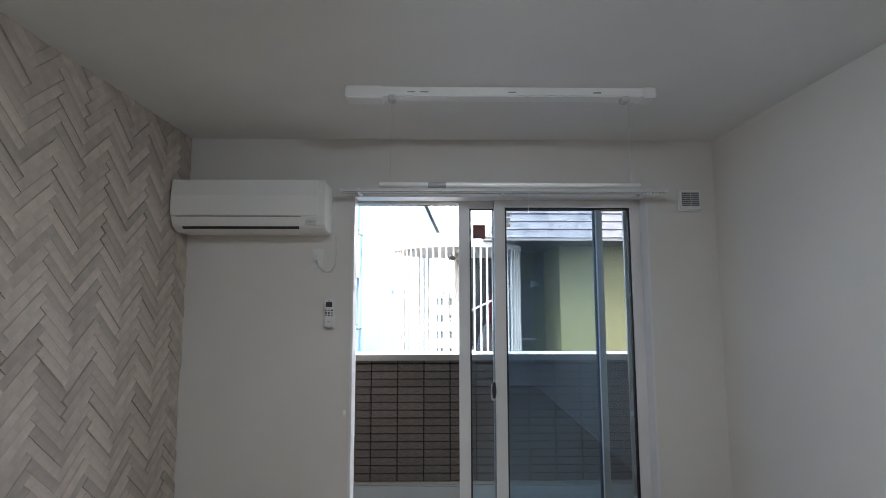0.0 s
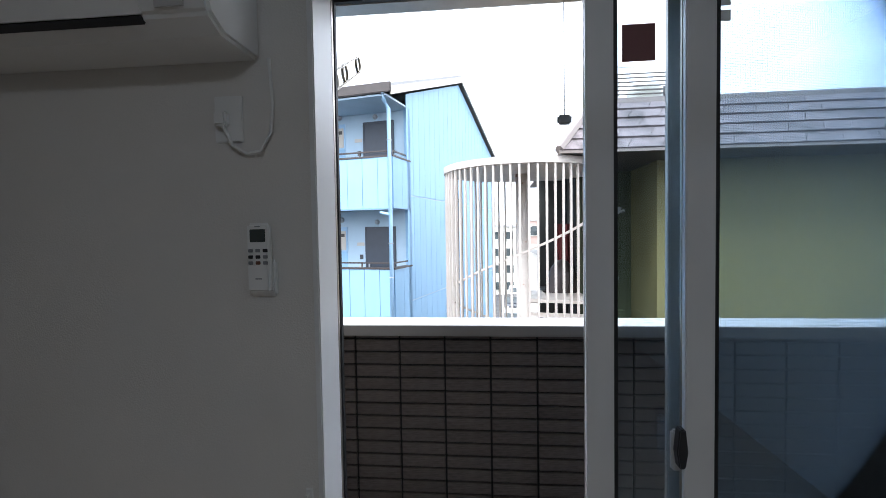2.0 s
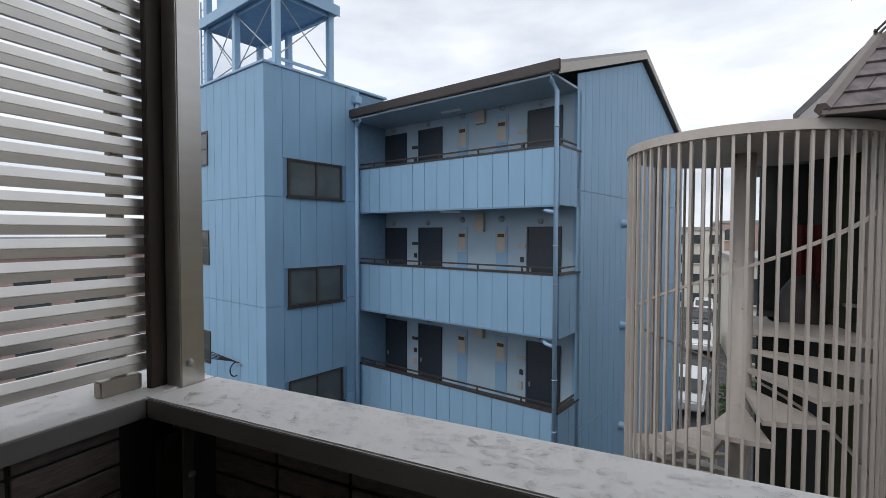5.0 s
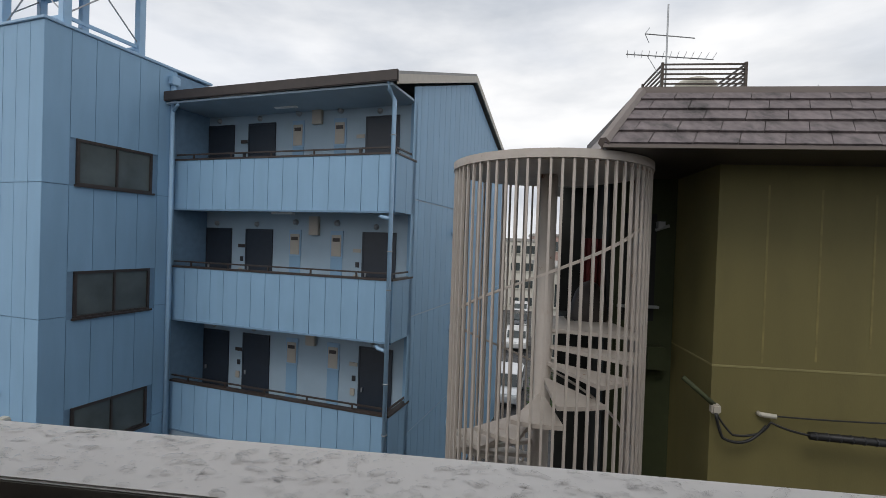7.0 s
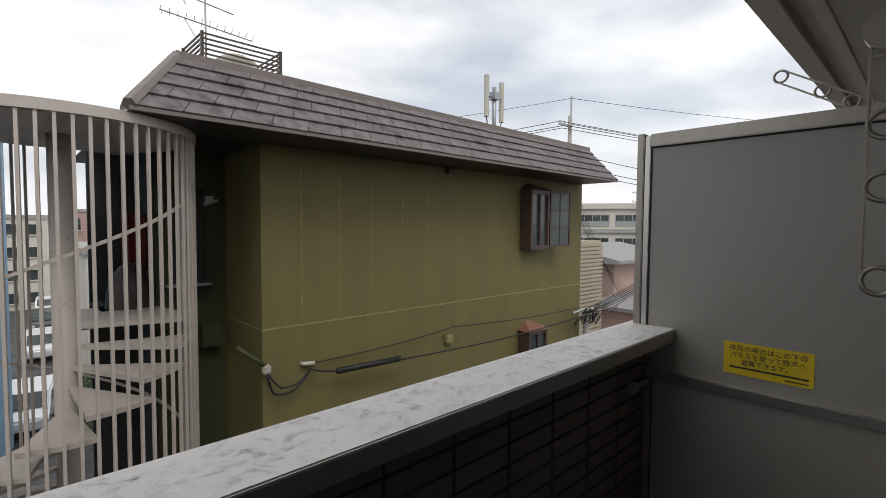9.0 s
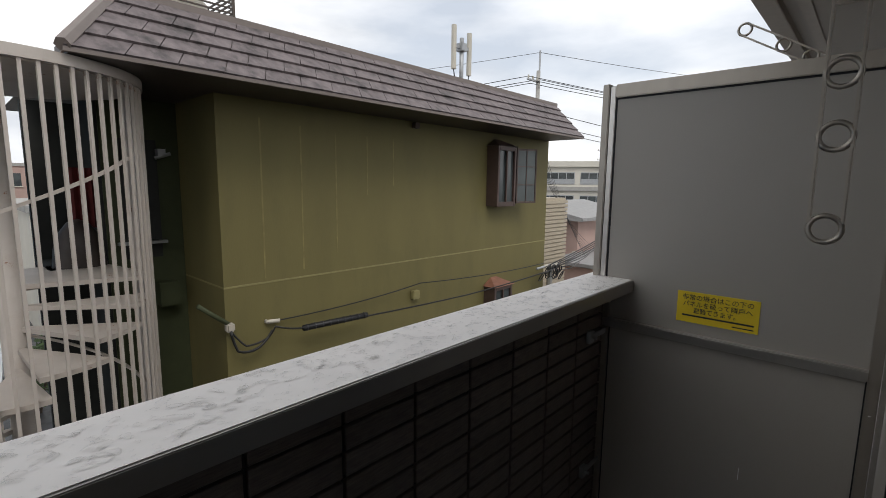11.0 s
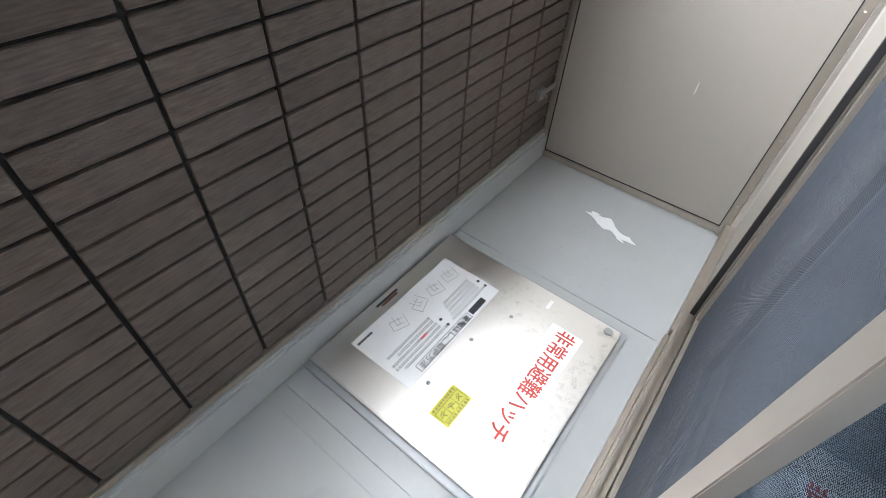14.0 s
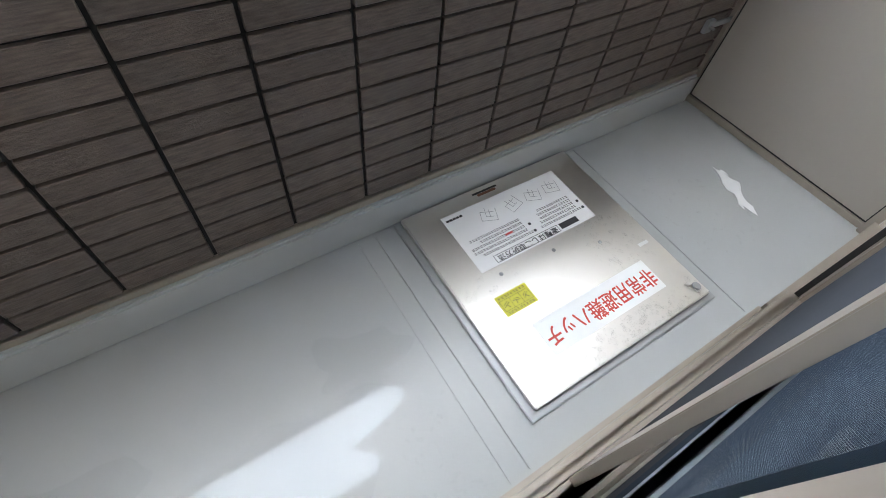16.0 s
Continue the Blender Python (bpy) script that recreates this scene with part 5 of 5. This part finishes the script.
bay(1.08 - GZ, 2.36 - GZ, WOODBR)
bay(-2.0 - GZ, -0.68 - GZ, COPPER)
cs = part("casement", Mb().box(-0.03, 0.0, 0, 0.04, 0, 1.2).box(0.50, 0.53, 0, 0.04, 0, 1.2).box(0, 0.5, 0, 0.04, 1.16, 1.2).box(0, 0.5, 0, 0.04, 0, 0.04).box(0.24, 0.26, 0.005, 0.035, 0.04, 1.16).box(0, 0.5, 0.005, 0.035, 0.4, 0.42).box(0, 0.5, 0.005, 0.035, 0.8, 0.82), WOODBR, grn, "open brown casement", at=pose(8.84 - 2.5, -0.32, 1.14 - GZ, 0, 0, -18))
part("pane", Mb().box(0, 0.5, 0.018, 0.022, 0.04, 1.16), FROST, cs)
part("wall_lamp", Mb().box(3.40, 3.52, -0.10, -0.001, 2.52 - GZ, 2.62 - GZ), WOODBR, grn, "small brown wall fitting", 0.01)
part("cable_box", Mb().box(3.38, 3.54, -0.10, -0.001, -0.59 - GZ, -0.43 - GZ), GREENJ, grn, "small square junction box", 0.01)
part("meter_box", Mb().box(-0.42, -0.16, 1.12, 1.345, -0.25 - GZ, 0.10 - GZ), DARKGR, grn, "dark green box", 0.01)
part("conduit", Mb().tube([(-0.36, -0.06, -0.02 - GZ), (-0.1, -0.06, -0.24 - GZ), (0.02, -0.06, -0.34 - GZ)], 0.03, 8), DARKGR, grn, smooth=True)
part("conduit_head", Mb().box(-0.03, 0.08, -0.12, -0.02, -0.44 - GZ, -0.32 - GZ), METERM, grn, bevel=0.02)

# things on the green roof
rc = thing("roof_railing", "dark slatted railing around a rooftop unit", "railing", pose(2.9, 10.95, TZZ + GZ + 0.05))
for i in range(11):
    z = 0.04 + i * 0.076
    part("rail_bar", Mb().box(-0.62, 0.62, -0.012, 0.012, z, z + 0.022).box(-0.632, -0.608, 0.012, 1.0, z, z + 0.022).box(0.608, 0.632, 0.012, 1.0, z, z + 0.022), BRONZE, rc)
for x, y in ((-0.62, 0), (0.62, 0), (-0.62, 1.0), (0.62, 1.0)):
    part("post", Mb().box(x - 0.02, x + 0.02, y - 0.02, y + 0.02, 0, 0.84), BRONZE, rc)
tk = thing("rooftop_tank", "cream rooftop tank behind the railing", "tank", pose(2.95, 11.4, TZZ + GZ + 0.05))
part("tank_body", Mb().tube([(0, 0, 0), (0, 0, 0.62), (0, 0, 0.68)], [0.33, 0.33, 0.26], 20), PIPEG, tk, smooth=True)
part("tank_lid", Mb().tube([(0, 0, 0.68), (0, 0, 0.72)], 0.18, 16), PIPEG, tk)
an = thing("tv_antenna", "thin rooftop television antenna on a mast", "antenna", pose(2.35, 11.0, TZZ + GZ + 0.05))
part("mast", Mb().tube([(0, 0, 0), (0, 0, 1.78)], 0.014, 8), GALV, an)
part("boom", Mb().tube([(-0.62, 0, 1.0), (0.75, 0.1, 0.94)], 0.009, 6), GALV, an)
part("upper_boom", Mb().tube([(-0.34, 0, 1.32), (0.42, 0, 1.24)], 0.009, 6), GALV, an)
for i in range(13):
    x = -0.6 + i * 0.11
    part("element", Mb().tube([(x - 0.05, -0.2, 0.98 - i * 0.004), (x + 0.05, 0.2, 1.02 - i * 0.004)], 0.004, 5), GALV, an)
for s in (-1, 1):
    part("reflector", Mb().tube([(-0.34, 0, 1.32), (-0.26, 0.05, 1.32 + s * 0.12)], 0.006, 5), GALV, an)
part("stay", Mb().tube([(-0.3, 0, 0.98), (0, 0, 0.5)], 0.005, 5), GALV, an)
rod = tagged(part("lightning_rod", Mb().tube([(0, 0, 0), (0, 0, 0.5)], 0.006, 6), GALV, at=pose(4.6, 11.0, TZZ + GZ + 0.05)), "thin metal rod on the roof", "rod")
cell = thing("phone_mast", "grey phone antenna mast with two panels on the roof", "antenna mast", pose(9.5, 11.3, TZZ + GZ + 0.05))
part("pole", Mb().tube([(0, 0, 0), (0, 0, 1.55)], 0.055, 10), GALV, cell, smooth=True)
for x, z in ((-0.30, 0.75), (0.30, 0.68)):
    part("panel_antenna", Mb().tube([(x, 0, z), (x, 0, z + 1.05)], 0.065, 12), PIPEG, cell, "pale upright antenna tube")
    part("arm", Mb().box(min(0, x), max(0, x), -0.03, 0.03, 1.28, 1.36), GALV, cell)
    part("feeder", Mb().tube([(x, 0, z), (x * 0.8, 0, z - 0.3), (x * 0.3, 0, z - 0.55), (0, 0, z - 0.6)], 0.015, 6), CABLE, cell)
part("clamp", Mb().box(-0.1, 0.1, -0.1, 0.1, 1.22, 1.42), GALV, cell, bevel=0.01)
un = thing("rooftop_unit", "grey box unit on the roof", "unit", pose(11.2, 11.4, TZZ + GZ + 0.05))
part("case", Mb().box(-0.25, 0.25, -0.15, 0.15, 0, 0.36), PIPEG, un, bevel=0.02)
part("fan_grille", Mb().ring((-0.05, -0.155, 0.18), (0, 1, 0), 0.12, 0.012), GALV, un)

# cables along the green wall


def cable(name, label, pts, r, m=CABLE, sag=0.0, n=14, grp=""):
    out = []
    for (a, b) in zip(pts[:-1], pts[1:]):
        a, b = Vector(a), Vector(b)
        for i in range(n + (b == Vector(pts[-1]))):
            t = i / n
            p = a.lerp(b, t)
            p.z -= sag * 4 * t * (1 - t)
            out.append(p)
    return tagged(part(name, Mb().tube(out, r, 6), m, smooth=True), label, "cable", grp)


cable("wall_cable", "black sleeved cable along the olive wall", [(2.52, 9.24, -0.42), (2.7, 9.2, -0.66), (3.0, 9.2, -0.62), (3.1, 9.15, -0.46), (3.5, 9.1, -0.56), (7.0, 8.9, -0.62), (9.9, 8.6, -0.42)], 0.014, n=6, sag=0.02)
cable("wall_cable", "thin cable strung along the olive wall", [(3.05, 9.28, -0.42), (6.0, 9.2, -0.28), (9.9, 8.9, -0.32)], 0.01, sag=0.05)
cable("wall_cable", "black cable loop below the conduit", [(2.5, 9.2, -0.42), (2.58, 9.18, -0.70), (2.85, 9.18, -0.72), (3.08, 9.2, -0.52)], 0.018, n=6, sag=0.03)
sl = thing("cable_sleeve", "black protective sleeve on the cable", "cable sleeve", pose(3.5, 9.1, -0.565))
part("sleeve", Mb().tube([(0, 0, 0), (1.12, -0.06, -0.012)], 0.045, 10), CABLE, sl, smooth=True)
for i in range(9):
    part("ridge", Mb().ring((0.06 + i * 0.125, -0.003 - i * 0.0067, -i * 0.0013), (1, -0.05, 0), 0.046, 0.008, 10, 5), DARKPL, sl)
anc = thing("cable_anchor", "pale insulator anchor on the olive wall", "insulator", pose(3.06, 9.3, -0.42))
part("anchor", Mb().tube([(0, 0.05, 0), (0.0, 0.0, 0), (0.16, -0.05, 0)], 0.03, 8), PIPEG, anc, smooth=True)


# distance to the right: utility poles, wires, school, small houses
def utility_pole(x, y, z1, label, arms):
    u = thing("utility_pole", label, "utility pole", pose(x, y, GZ))
    part("pole", Mb().tube([(0, 0, 0), (0, 0, z1 - GZ)], [0.17, 0.11], 12), CONC, u, smooth=True)
    for z, w in arms:
        part("crossarm", Mb().box(-w, 0.15, -0.05, 0.05, z - GZ - 0.05, z - GZ + 0.05), GALV, u)
        for k in range(3):
            part("insulator", Mb().tube([(-w + 0.1 + k * w * 0.4, 0, z - GZ + 0.05), (-w + 0.1 + k * w * 0.4, 0, z - GZ + 0.22)], 0.05, 8), PIPEG, u)
    return u


up1 = utility_pole(23.7, 17.8, 7.9, "grey concrete utility pole with wires", ((7.3, 1.1),))
part("riser", Mb().tube([(0.1, 0, 13.6), (0.1, 0, 15.6)], 0.05, 8), GALV, up1)
utility_pole(62, 31, 7.0, "far utility pole above the roofs", ((6.2, 1.5), (5.0, 1.5)))
for dz, xa in ((0.0, -1.0), (-0.15, -0.5), (0.0, 0.1), (-0.35, -0.8)):
    cable("power_line", "thin overhead power line", [(23.7 + xa, 17.8, 7.45 + dz), (60, 8.0, 7.6 + dz)], 0.018, sag=0.3, grp="overhead lines")
    cable("power_line", "thin overhead power line", [(23.7 + xa, 17.8, 7.45 + dz), (14.0, 60.0, 7.0 + dz)], 0.018, sag=0.6, grp="overhead lines")
cable("power_line", "thin high overhead line", [(23.8, 17.8, 8.9), (60, 9.0, 11.5)], 0.014, sag=0.3, grp="overhead lines")
cable("power_line", "thin high overhead line", [(23.8, 17.8, 8.9), (10, 40, 7)], 0.012, sag=0.3, grp="overhead lines")
for i, (z, e) in enumerate(((4.6, 5.2), (3.9, 4.3), (3.6, 3.9))):
    cable("power_line", "thin overhead power line", [(23.7, 17.8, z + 1.2), (60, 14, e)], 0.02, sag=0.3, grp="overhead lines")
for i in range(7):
    cable("service_drop", "bundle cable dropping behind the olive house", [(11.0 + 0.12 * i, 10.2, 2.75), (20 + 0.5 * i, 12.2 + 0.2 * i, -1.2 - 0.3 * i)], 0.006, sag=0.5, grp="service drops")
for i in range(8):
    cable("service_drop", "black cable to the cable bundle", [(10.0 + 0.05 * i, 8.9, -0.42 - 0.03 * (i % 4)), (17.0, 9.0 + 0.35 * i, 0.9 - 0.33 * i)], 0.014, sag=0.12, grp="service drops")
bun = thing("cable_bundle", "tangle of black cables and insulators on a pole", "cable bundle", pose(10.35, 8.95, -0.5))
rb = random.Random(3)
for i in range(12):
    x = rb.uniform(-0.35, 0.45)
    part("loop", Mb().ring((x, rb.uniform(-0.1, 0.1), rb.uniform(-0.25, -0.02)), (rb.uniform(-0.4, 0.4), 1, rb.uniform(-0.5, 0.5)), rb.uniform(0.08, 0.17), 0.014, 16, 5), CABLE, bun, smooth=True)
for x in (-0.35, -0.12, 0.1):
    part("insulator", Mb().tube([(x, -0.02, 0.06), (x + 0.1, -0.02, 0.10)], 0.04, 8), PIPEG, bun)
part("pole", Mb().tube([(0.1, 0.1, -6.1), (0.1, 0.1, 0.05)], 0.07, 10), CONC, bun)
part("terminal_arm", Mb().tube([(-0.7, 0.0, 0.06), (0.2, 0.0, 0.1)], 0.03, 8), GALV, bun)

sch = thing("school_building", "long off-white building with rows of windows", "building", pose(44, 35.0, GZ, 0, 0, -61))
part("wall", Mb().box(-4, 30, 0, 8, 0, 10.2), OFFW, sch)
part("parapet", Mb().box(-4.3, 30.3, -0.3, 8.3, 10.2, 10.8), OFFW, sch)
for r in range(4):
    part("band", Mb().box(-4.1, 30, -0.25, -0.002, r * 2.5 + 0.1, r * 2.5 + 0.55), CONC, sch)
    for c in range(8):
        x0 = -3.4 + c * 4.1
        w = part("window", Mb().box(x0, x0 + 3.5, -0.06, -0.002, r * 2.5 + 0.8, r * 2.5 + 2.1), GALV, sch, "window row")
        for k in range(4):
            part("pane", Mb().box(x0 + 0.06 + k * 0.86, x0 + 0.84 + k * 0.86, -0.08, -0.061, r * 2.5 + 1.4, r * 2.5 + 2.02), DARKGLASS, w)
    part("column", Mb().box(3.9, 4.4, -0.4, -0.26, 0, 10.2), OFFW, sch) if r == 0 else None
lou = thing("louvred_house", "beige slat-clad house beside the olive building", "house", pose(11.2, 10.7, GZ))
part("wall", Mb().box(0, 3.0, 0, 4, 0, 7.75), BEIGE, lou)
for i in range(44):
    part("slat", Mb().box(-0.05, 3.05, -0.06, -0.002, 2.2 + i * 0.125, 2.29 + i * 0.125), BEIGE, lou)
pk = thing("pink_house", "small pinkish house with a grey roof", "house", pose(19.6, 12.9, GZ))
part("wall", Mb().box(0, 5, 0, 5, 0, 6.6), PINK, pk)
part("roof", Mb().prism([(-0.5, 6.6), (5.5, 6.6), (5.5, 6.75), (2.5, 7.4), (-0.5, 6.75)], "x", -0.6, 5.6), SLATEROOF, pk, "grey pitched roof")
for z in (3.6, 1.0):
    part("window", Mb().box(-0.05, -0.002, 1.0, 2.4, z, z + 1.4), DARKGLASS, pk)
    part("corner_board", Mb().box(-0.04, -0.003, 0.0, 0.2, z - 1, z + 1.6), OFFW, pk)
pk2 = thing("pink_house", "low pinkish house with a flat roof", "house", pose(17.0, 9.6, GZ))
part("wall", Mb().box(0, 6, 0, 3.2, 0, 5.0), PINK, pk2)
part("roof", Mb().box(-0.2, 6.2, -0.2, 3.4, 5.0, 5.15), SLATEROOF, pk2, "grey flat roof", 0.02)

# street seen through the cage: low buildings, cars, greenery
def block(x, y, w, d, h, m, label, cols, rows, turn=0):
    b = thing("town_building", label, "building", pose(x, y, GZ, 0, 0, turn))
    part("wall", Mb().box(0, w, 0, d, 0, h), m, b)
    part("parapet", Mb().box(-0.15, w + 0.15, -0.15, d + 0.15, h, h + 0.35), CONC, b)
    for r in range(rows):
        for c in range(cols):
            x0, z0 = (c + 0.2) * w / cols, (r + 0.3) * h / rows
            win_p = part("window", Mb().box(x0, x0 + 0.6 * w / cols, -0.06, -0.002, z0, z0 + 0.45 * h / rows), DARKGLASS, b)
            part("sill", Mb().box(x0 - 0.1, x0 + 0.6 * w / cols + 0.1, -0.16, -0.002, z0 - 0.1, z0), OFFW, win_p)
    return b


block(-4.0, 62, 9, 10, 8.6, OFFW, "distant off-white town building", 5, 4)
block(5.5, 75, 10, 10, 9.6, PINK, "distant brownish town building", 5, 3)
block(3.2, 34, 9, 12, 6.5, OFFW, "low off-white building along the street", 4, 2)
block(-13, 95, 12, 10, 9.2, CONC, "distant grey apartment block", 6, 5)
block(-28, 40, 14, 12, 9.0, OFFW, "low building behind the stair tower", 6, 3, 15)
block(-38, 24, 14, 10, 8.0, CONC, "grey building seen past the screen", 6, 3, 40)
block(-30, 12, 7, 9, 7.0, PINK, "low house seen past the screen", 3, 2, 50)


def car(x, y, turn, paint, label):
    c = thing("car", label, "car", pose(x, y, GZ, 0, 0, turn), "parked cars")
    part("body", Mb().prism([(-2.1, 0.3), (2.1, 0.3), (2.15, 0.75), (1.4, 0.95), (0.8, 1.45), (-1.5, 1.5), (-2.1, 0.95)], "x", -0.82, 0.82), paint, c, bevel=0.08, seg=3, smooth=False)
    part("windscreen", Mb().prism([(1.38, 0.98), (0.83, 1.42), (0.85, 1.45), (1.43, 0.99)], "x", -0.7, 0.7), DARKGLASS, c)
    part("rear_window", Mb().prism([(-2.07, 1.02), (-1.58, 1.45), (-1.6, 1.48), (-2.1, 1.03)], "x", -0.66, 0.66), DARKGLASS, c)
    for sx in (-1, 1):
        part("side_window", Mb().prism([(-1.5, 1.0), (1.1, 1.0), (0.7, 1.38), (-1.4, 1.4)], "x", sx * 0.822, sx * 0.83), DARKGLASS, c)
        part("headlight", Mb().box(sx * 0.65 - 0.14, sx * 0.65 + 0.14, 2.08, 2.15, 0.6, 0.74), PLASTIC, c, bevel=0.02)
        for y0 in (-1.3, 1.3):
            w = part("wheel", Mb().tube([(sx * 0.66, y0, 0.31), (sx * 0.84, y0, 0.31)], 0.31, 18), DARKPL, c, "black tyre")
            part("rim", Mb().tube([(sx * 0.83, y0, 0.31), (sx * 0.85, y0, 0.31)], 0.19, 14), GALV, w)
    return c


car(0.6, 28.5, 172, CARW, "white parked hatchback on the street")
car(1.7, 41, 176, CARW, "white parked car further up the street")
car(2.3, 50, 176, CARD, "dark parked car on the street")
car(2.9, 58, 176, CARW, "white van-like car far up the street")


def shrub(x, y, r, h, seed, label):
    s = thing("shrub", label, "shrub", pose(x, y, GZ), "street greenery")
    q = random.Random(seed)
    st, lf = Mb(), Mb()
    for i in range(5):
        st.tube([(0, 0, 0), (q.uniform(-0.4, 0.4) * r, q.uniform(-0.4, 0.4) * r, h * 0.5), (q.uniform(-0.8, 0.8) * r, q.uniform(-0.8, 0.8) * r, h * 0.85)], [0.05, 0.035, 0.012], 6)
    for i in range(900):
        a, t = q.uniform(0, 6.283), q.random() ** 0.6
        z = h * q.uniform(0.15, 1.0)
        k = r * t * (0.55 + 0.45 * math.sin(3 * a + seed)) * (1.1 - 0.5 * z / h)
        c = Vector((k * math.cos(a), k * math.sin(a), z))
        u = Vector((q.uniform(-1, 1), q.uniform(-1, 1), q.uniform(-0.6, 0.6))).normalized() * q.uniform(0.07, 0.13)
        w = u.orthogonal().normalized() * u.length * 0.45
        lf.add([c - u, c + w, c + u, c - w], [(0, 1, 2, 3)])
    part("stems", st, BARK, s)
    tagged(part("foliage", lf, LEAF, s), kind="stuff")
    return s


shrub(1.9, 24, 0.9, 2.4, 1, "leafy green shrub beside the street")
shrub(2.6, 27, 1.0, 2.0, 2, "leafy green shrub beside the street")
# odds and ends on the dark stair landing
odd = thing("stored_goods", "covered goods stored on the dark stair landing", "stored goods", pose(1.25, 10.75, 0.42))
part("cloth_bag", Mb().dome((0, 0, 0), 0.3, 0.25, 0.62, 12, 4), DKRAIL, odd, "dark covered bundle", smooth=True)
cloth = thing("hanging_cloth", "dark red cloth hanging over the stair landing", "cloth", pose(1.36, 10.95, 2.55))
q = random.Random(9)
fold = [(-0.17 + 0.34 * k / 12, 0.03 * math.sin(k * 1.7) + q.uniform(-0.008, 0.008)) for k in range(13)]
part("fabric", Mb().prism(fold + [(x, y + 0.012) for x, y in reversed(fold)], "z", -1.65, -0.85), REDTHING, cloth, "folded dark red fabric")
part("cord", Mb().tube([(0, 0.006, -0.85), (0, 0.006, 0.08)], 0.006, 6), CABLE, cloth)
# wire cluster with bracket on the tower's street face
wc = thing("wall_insulator", "wires gathered on a bracket at the blue wall", "wire bracket", BL @ pose(-8.45, -3.25, -2.1))
part("bracket", Mb().tube([(0, 0, 0), (0.45, -0.12, -0.05)], 0.03, 8), GALV, wc)
for i in range(5):
    part("wire", Mb().tube([(0.1 + 0.06 * i, -0.1, 0), (-1.2, -0.9, 0.12 + 0.1 * i), (-4.5, -3.0, 0.35 + 0.3 * i)], 0.014, 5), CABLE, wc)
part("drip_loop", Mb().ring((0.12, -0.1, -0.22), (1, 0.3, 0), 0.2, 0.02, 16, 5), CABLE, wc)
part("camera_box", Mb().box(0.55, 0.8, -0.2, 0.0, -0.75, -0.55), PIPEG, wc, "small pale box", 0.03)

# ---- pieces: siding blocks of the parapet, herringbone planks of the wall ----
bp, rp = 0.2145, 0.0617
zs0 = 0.1575
blk = Mb().box(0.0045, bp - 0.0045, 0, 0.02, 0.0038, rp - 0.0038).mesh("siding_block", TILE, 0.002, 1)
for r in range(17):
    if zs0 + (r + 1) * rp > 1.15:
        continue
    for c in range(-10, 8):
        x = 0.5545 + c * bp
        if x < PX0 - 0.02 or x > 1.87:
            continue
        part("siding_block", blk, TILE, parapet, at=pose(x, PY - 0.006, zs0 + r * rp))
    for c in range(3):
        part("siding_block", blk, TILE, parapet, at=pose(-1.502, 3.13 + c * bp, zs0 + r * rp, 0, 0, 90))

L, Wd = 0.208, 0.0416
planks, rest = [], Mb()
s2 = math.sqrt(0.5)
for a in range(-90, 90):
    for b in range(-14, 15):
        ox, oy = (a + 5 * b) * Wd, (a - 5 * b) * Wd
        for kind in (0, 1):
            w, h = (L, Wd) if kind == 0 else (Wd, L)
            x0, y0 = (ox, oy) if kind == 0 else (ox, oy + Wd)
            cx, cy = x0 + w / 2, y0 + h / 2
            py, pz = 1.4 + (cx - cy) * s2, 1.3 + (cx + cy) * s2
            if -0.1 < py < YN + 0.09 and ZF - 0.09 < pz < ZC + 0.09:
                planks.append((py, pz, 45 if kind == 0 else 135))
planks.sort(key=lambda p: -p[0])
g = 0.0006


def plank_outline(py, pz, ang, cut):
    c, s = math.cos(radians(ang)), math.sin(radians(ang))
    pts = [(u * c - v * s, u * s + v * c) for u, v in ((-L / 2 + g, -Wd / 2 + g), (L / 2 - g, -Wd / 2 + g), (L / 2 - g, Wd / 2 - g), (-L / 2 + g, Wd / 2 - g))]
    if not cut:
        return pts
    # trim to the wall's edges
    for k, sign, lim in ((0, 1, YN - 0.002 - py), (1, 1, ZC - 0.002 - pz), (1, -1, -(ZF - pz))):
        kept = []
        for p, q in zip(pts, pts[1:] + pts[:1]):
            dp, dq = lim - sign * p[k], lim - sign * q[k]
            if dp >= 0:
                kept.append(p)
            if dp * dq < 0:
                t = dp / (dp - dq)
                kept.append((p[0] + (q[0] - p[0]) * t, p[1] + (q[1] - p[1]) * t))
        pts = kept
    return pts


shared = {}
thick = random.Random(21)
count = 0
for py, pz, ang in planks:
    edge = py > YN - 0.12 or pz > ZC - 0.12 or pz < ZF + 0.12
    if edge or count >= 300:
        outline = [(py + y, pz + z) for y, z in plank_outline(py, pz, ang, True)]
        if len(outline) > 2:
            rest.prism(outline, "x", XL - 0.004, XL + thick.choice((0.0, 0.002, 0.004, 0.008)))
    else:
        key = (ang, thick.choice((0.0, 0.002, 0.004, 0.008)))
        if key not in shared:
            shared[key] = Mb().prism(plank_outline(0, 0, ang, False), "x", -0.004, key[1]).mesh("plank", PLANK)
        part("plank", shared[key], PLANK, wall_west, at=pose(XL, py, pz))
        count += 1
tagged(part("planks", rest, PLANK, wall_west), kind="stuff")
